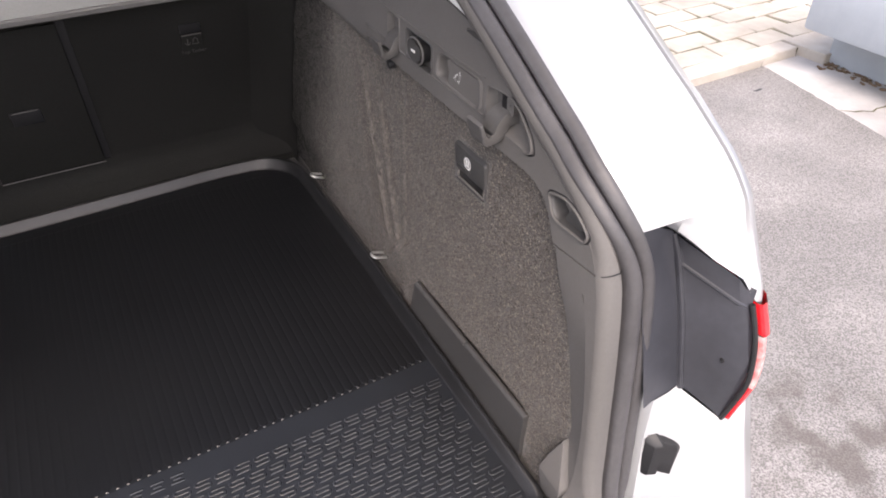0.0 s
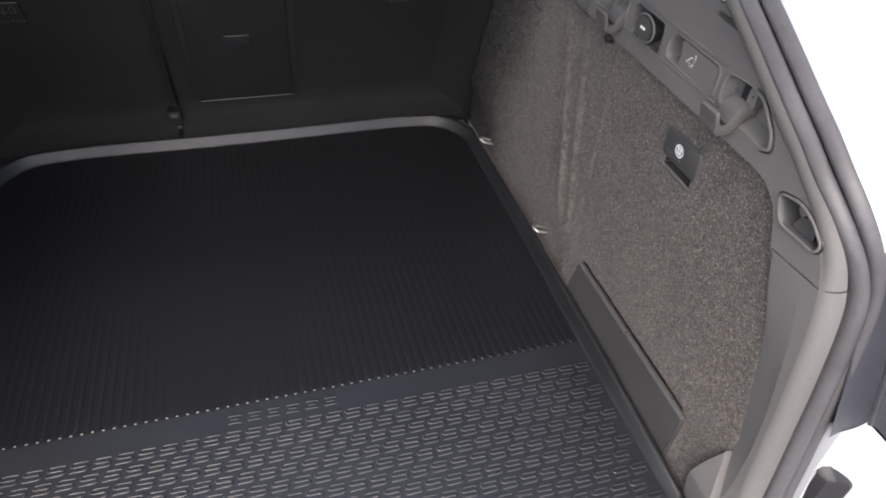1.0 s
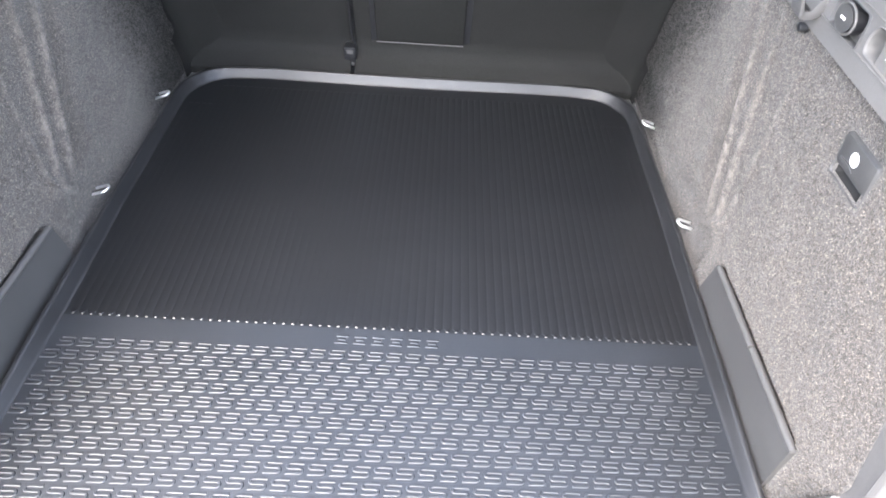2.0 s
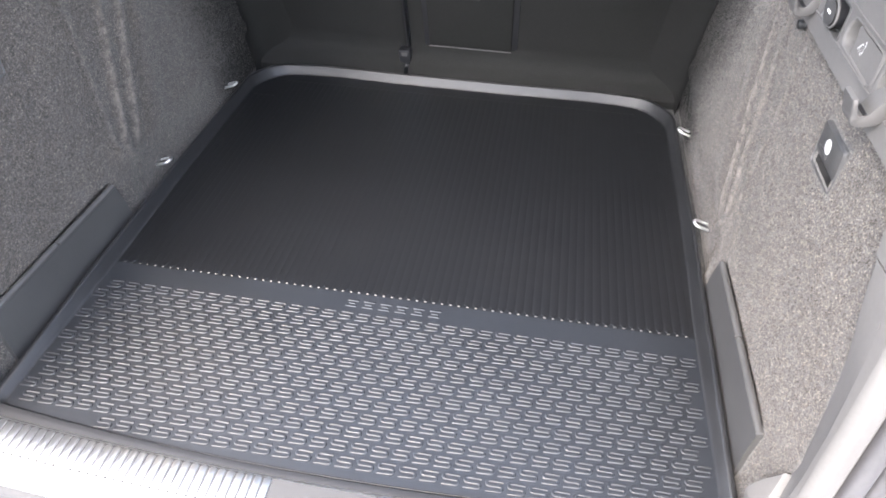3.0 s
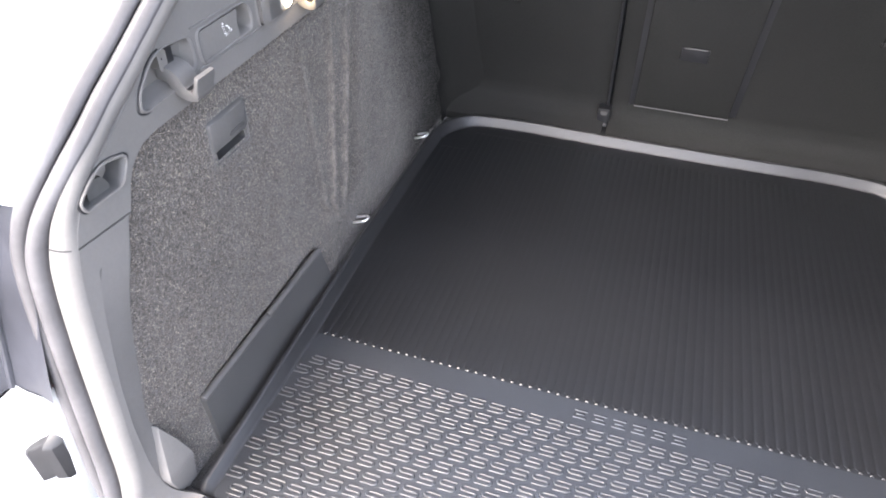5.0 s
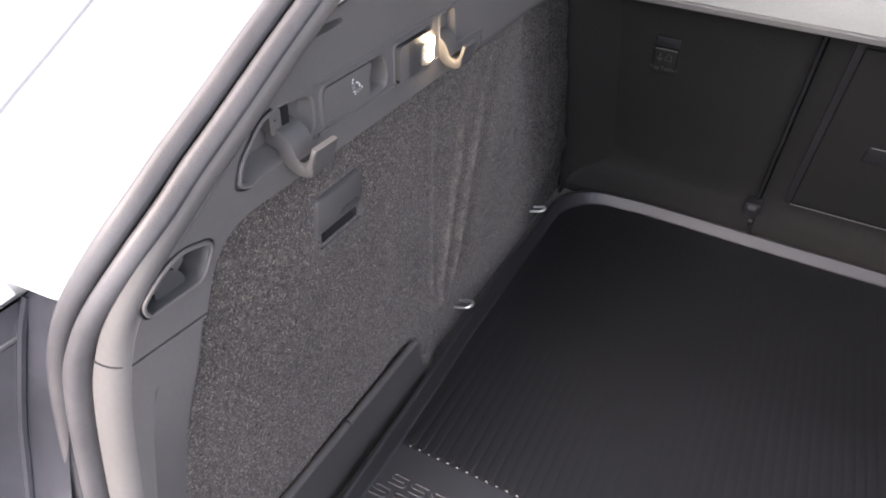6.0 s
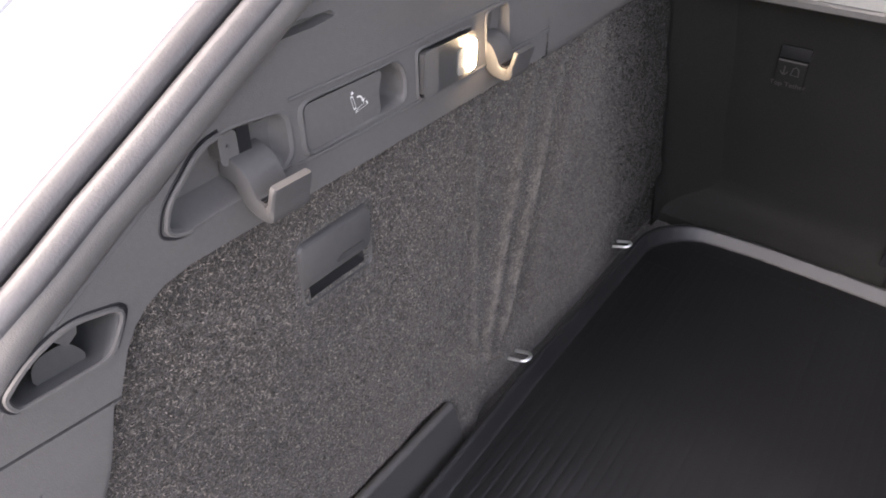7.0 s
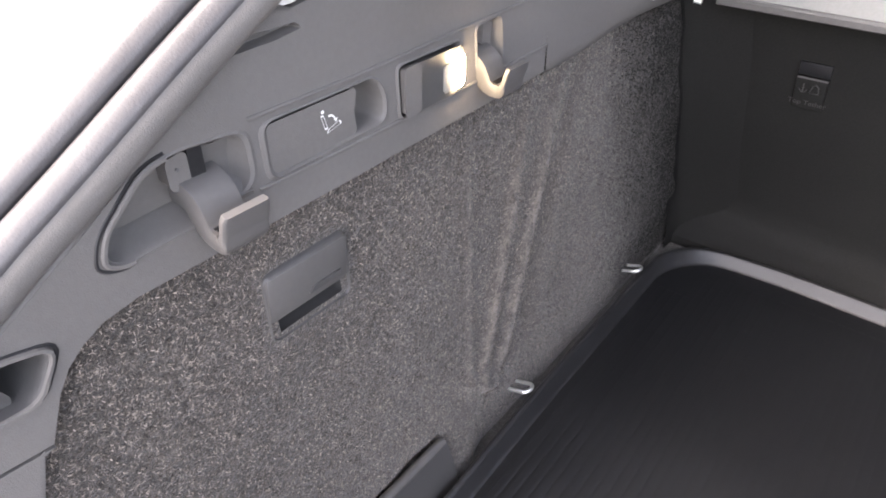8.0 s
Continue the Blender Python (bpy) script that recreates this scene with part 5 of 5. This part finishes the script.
def mat_body():
    line = mat_outline(0.0)
    split = 0.3305
    for keep, stuff, words in ((lambda y: y >= split, RUBBER, "black ribbed rubber sheet"), (lambda y: y < split, TREAD_SKYLIT, "black rubber sheet under the tread")):
        loop = []
        for (ax, ay), (bx, by) in zip(line, line[1:] + line[:1]):
            if keep(ay):
                loop.append((ax, ay))
            if keep(ay) != keep(by):
                t = (split - ay) / (by - ay)
                loop.append((ax + (bx - ax) * t, split))
        bm = bmesh.new()
        bm.faces.new([bm.verts.new((*p, 0.0)) for p in loop])
        part("mat_sheet", bm, stuff, mat, words)
    rows = []
    for grow, k, drop in ((0.0, 0.0, 0), (0.0016, 0.03, 0), (0.0038, 0.14, 0), (0.0105, 0.84, 0), (0.0122, 0.96, 0), (0.0138, 1.0, 0), (0.0178, 0.98, 0), (0.0195, 0.90, 0), (0.0202, 0.0, -0.010)):
        rows.append([(p[0], p[1], rim_height(*p) * k + drop) for p in mat_outline(grow)])
    part("mat_rim", grid_mesh(rows, close=True), RIM_RUBBER, mat, "smooth raised rim")


mat_body()

# long ribs over the forward part, with a small raised nose at the near end
PITCH = 0.0138


def rib_mesh(length):
    rows = []
    for y, k in ((0.0, 0.0), (0.0008, 6.0), (0.0024, 8.0), (0.0040, 5.5), (0.0060, 1.0), (0.0075, 1.0), (0.0110, 1.0), (length - 0.006, 1.0), (length - 0.004, 1.0), (length, 0.0)):
        rows.append([(x * (0.42 if 1.5 < k else 0.7 + 0.3 * min(k, 1.0)), y, 0.0002 + z * (k if k < 1.5 else 0.52 * k)) for x, z in ((-0.0062, 0.0), (-0.0050, 0.00026), (-0.0034, 0.00040), (0.0034, 0.00040), (0.0050, 0.00026), (0.0062, 0.0))])
    bm = grid_mesh(rows)
    bmesh.ops.recalc_face_normals(bm, faces=bm.faces[:])
    me = bpy.data.meshes.new("mat_rib")
    bm.to_mesh(me)
    bm.free()
    me.materials.append(RUBBER)
    me.polygons.foreach_set("use_smooth", [True] * len(me.polygons))
    return me


long_rib, short_rib = rib_mesh(0.690), rib_mesh(0.61)
for i in range(-34, 35):
    r = new("mat_rib", short_rib if abs(i) > 30 else long_rib)
    r.parent, r.location = mat, (i * PITCH, 0.3315, 0)


# S-shaped studs over the rear part
def stud_bmesh(bm, cx, cy):
    """One stud: a bar that doubles back on itself twice."""
    w, h, half = 0.0102, 0.0070, 0.0020
    r = h / 2
    line = [(w, h), (0.0, h)] + [(-w + r + r * math.cos(a), h / 2 + r * math.sin(a)) for a in [math.pi * (0.5 + k / 5) for k in range(6)]]
    line += [(w - r + r * math.cos(a), -h / 2 + r * math.sin(a)) for a in [math.pi * (0.5 - k / 5) for k in range(6)]] + [(0.0, -h), (-w, -h)]
    rows = []
    for i, (x, y) in enumerate(line):
        a, b = Vector(line[max(i - 1, 0)]), Vector(line[min(i + 1, len(line) - 1)])
        t = (b - a).normalized()
        n = Vector((-t.y, t.x))
        k = 0.75 if i in (0, len(line) - 1) else 1.0
        x += 0.12 * y
        rows.append([(cx + x + n.x * o, cy + y + n.y * o, 0.0002 + z * k) for o, z in ((-half * 1.15, 0), (-half * 0.90, 0.0012), (-half * 0.66, 0.0015), (half * 0.66, 0.0015), (half * 0.90, 0.0012), (half * 1.15, 0))])
    grid_mesh(rows, bm)
    for row in (rows[0], rows[-1]):
        bm.faces.new([bm.verts.new(p) for p in row])


def stud_places():
    out = []
    for k in range(13):
        y = 0.2805 - 0.02288 * k
        shift = 0.01395 * (k % 2)
        for i in range(-18, 19):
            x = i * 0.0279 + shift - 0.0084
            if abs(x) < 0.4695 and y - 0.0080 > mat_front(x):
                out.append((k, x, y))
    return out


bm = bmesh.new()
stud_bmesh(bm, 0, 0)
bmesh.ops.recalc_face_normals(bm, faces=bm.faces[:])
stud = bpy.data.meshes.new("tread_stud")
bm.to_mesh(stud)
bm.free()
stud.materials.append(TREAD_SKYLIT)
stud.polygons.foreach_set("use_smooth", [False] * len(stud.polygons))
rest = bmesh.new()
for k, x, y in stud_places():
    if k >= 4:
        s = new("tread_stud", stud)
        s.parent, s.location = mat, (x, y, 0)
    else:
        stud_bmesh(rest, x, y)
tagged(part("far_tread", rest, TREAD_SKYLIT, mat, smooth=False), kind="stuff")

# the embossed mark on the plain band, as plain raised plates
for i in range(6):
    x = 0.007 + (i - 2.5) * 0.0270
    bm = bmesh.new()
    for dy, w in ((0.0062, 0.0092), (-0.0062, 0.0092), (0.0, 0.006)):
        rows = [[(x + s + 0.1 * dy, 0.3085 + dy + o, 0.0002 + h * k) for o, h in ((-0.0019, 0), (-0.0015, 0.0009), (-0.0011, 0.0011), (0.0011, 0.0011), (0.0015, 0.0009), (0.0019, 0))] for s, k in ((-w, 0.0), (-w + 0.0015, 1.0), (w - 0.0015, 1.0), (w, 0.0))]
        grid_mesh(rows, bm)
    part("embossed_mark", bm, TREAD_SKYLIT, mat)

# ---- paved footway, kerb and the block beside it ----
footway = tagged(new("footway"), "footway of worn sandstone slabs with mossy joints", "footway", kind="structure")
part("joint_bed", box(1.0, 9.0, 1.872, 8.0, GROUND - 0.05, GROUND + 0.044), MOSS, footway, "mossy earth joints", smooth=False)


def slab(name, x0, x1, y0, y1, top, mat_, parent):
    bm = box(x0, x1, y0, y1, GROUND - 0.02, top)
    for v in bm.verts:
        v.co += Vector((random.uniform(-0.012, 0.012), random.uniform(-0.010, 0.010), random.uniform(-0.004, 0.004) if v.co.z > GROUND else 0))
    return part(name, bm, mat_, parent, smooth=False, bevel=0.008)


y = 1.862
x = 1.62
while x < 3.6:
    w = random.uniform(0.34, 0.62)
    slab("kerb_stone", x, min(x + w, 3.60) - 0.008, y, y + 0.118, GROUND + 0.050, KERB, footway)
    x += w
slab("kerb_stone", 3.605, 3.86, 1.70, 1.975, GROUND + 0.058, KERB, footway)
y += 0.126
for row in range(15):
    deep = random.uniform(0.158, 0.186)
    x = 1.55 + random.uniform(0, 0.2)
    while x < 6.4:
        w = random.choice((0.19, 0.24, 0.29, 0.36, 0.43)) + random.uniform(-0.02, 0.02)
        slab("paving_slab", x, x + w - 0.010, y, y + deep - 0.010, GROUND + 0.050 + random.uniform(-0.003, 0.004), STONE, footway)
        x += w
    y += deep
bm = bmesh.new()
for i in range(110):
    s = random.random() ** 1.4
    cx, cy, r = 3.60 + 0.04 * math.sin(9 * s) + 0.10 * s, 1.69 - 0.66 * s, random.uniform(0.005, 0.020)
    bmesh.ops.create_icosphere(bm, subdivisions=1, radius=r, matrix=pose(cx + random.gauss(0, 0.028), cy, GROUND + 0.008, random.uniform(0, 40), 0, random.uniform(0, 180)) @ Matrix.Diagonal((1.0, 1.5, 0.3, 1)))
tagged(part("leaf_dirt", bm, DIRT, footway, "brown dirt swept against the kerb"), kind="stuff")
edge_line = [(3.335, 1.855), (3.300, 1.66), (3.255, 1.46), (3.222, 1.30), (3.190, 1.15), (3.166, 1.04), (3.11, 0.70), (3.06, 0.30), (3.02, -0.2)]
rows = []
for p in smooth_line([(a, h, 0) for a, h in edge_line], 5):
    wob = 0.006 * noise.noise((p.y * 23, 0, 0))
    rows.append([(p.x + wob + dx, p.y, GROUND + dz) for dx, dz in ((0, 0.0005), (0.012, 0.006), (0.30, 0.007), (3.6, 0.007))])
apron = part("concrete_apron", grid_mesh(rows), CONCRETE, None)
tagged(apron, "pale worn concrete strip beside the asphalt", "concrete strip", kind="structure")
crack = [(3.215, 1.310), (3.26, 1.262), (3.30, 1.248), (3.335, 1.222), (3.38, 1.232), (3.437, 1.223), (3.50, 1.238), (3.62, 1.225)]
rows = [[(a, h - 0.0035 - 0.002 * (i % 2), GROUND + 0.0085), (a, h + 0.003 + 0.002 * (i % 3), GROUND + 0.0085)] for i, (a, h) in enumerate(crack)]
part("apron_crack", grid_mesh(rows), MOSS, apron, "dark crack across the concrete")
spot = [(3.067 + (0.028 + 0.010 * math.sin(3 * a)) * math.cos(a), 1.663 + (0.012 + 0.005 * math.cos(2 * a)) * math.sin(a), GROUND + 0.002) for a in [math.tau * i / 22 for i in range(22)]]
bm = bmesh.new()
bm.faces.new([bm.verts.new(p) for p in spot])
part("oil_spot", bm, DARK, ground, "small dark oil spot")

block = place_empty("concrete_block", "grey painted concrete block with an overhanging top", "block", (3.9, 1.6, GROUND))
bm = box(3.40, 7.0, -1.5, 1.75, -0.43, -0.18)
bmesh.ops.translate(bm, verts=bm.verts[:], vec=(-3.9, -1.6, -GROUND))
part("block_top", bm, BLOCK, block, "smooth grey painted top", bevel=0.02)
bm = box(3.66, 6.9, -1.4, 1.72, GROUND, -0.43)
bmesh.ops.translate(bm, verts=bm.verts[:], vec=(-3.9, -1.6, -GROUND))
part("block_base", bm, BLOCK, block)
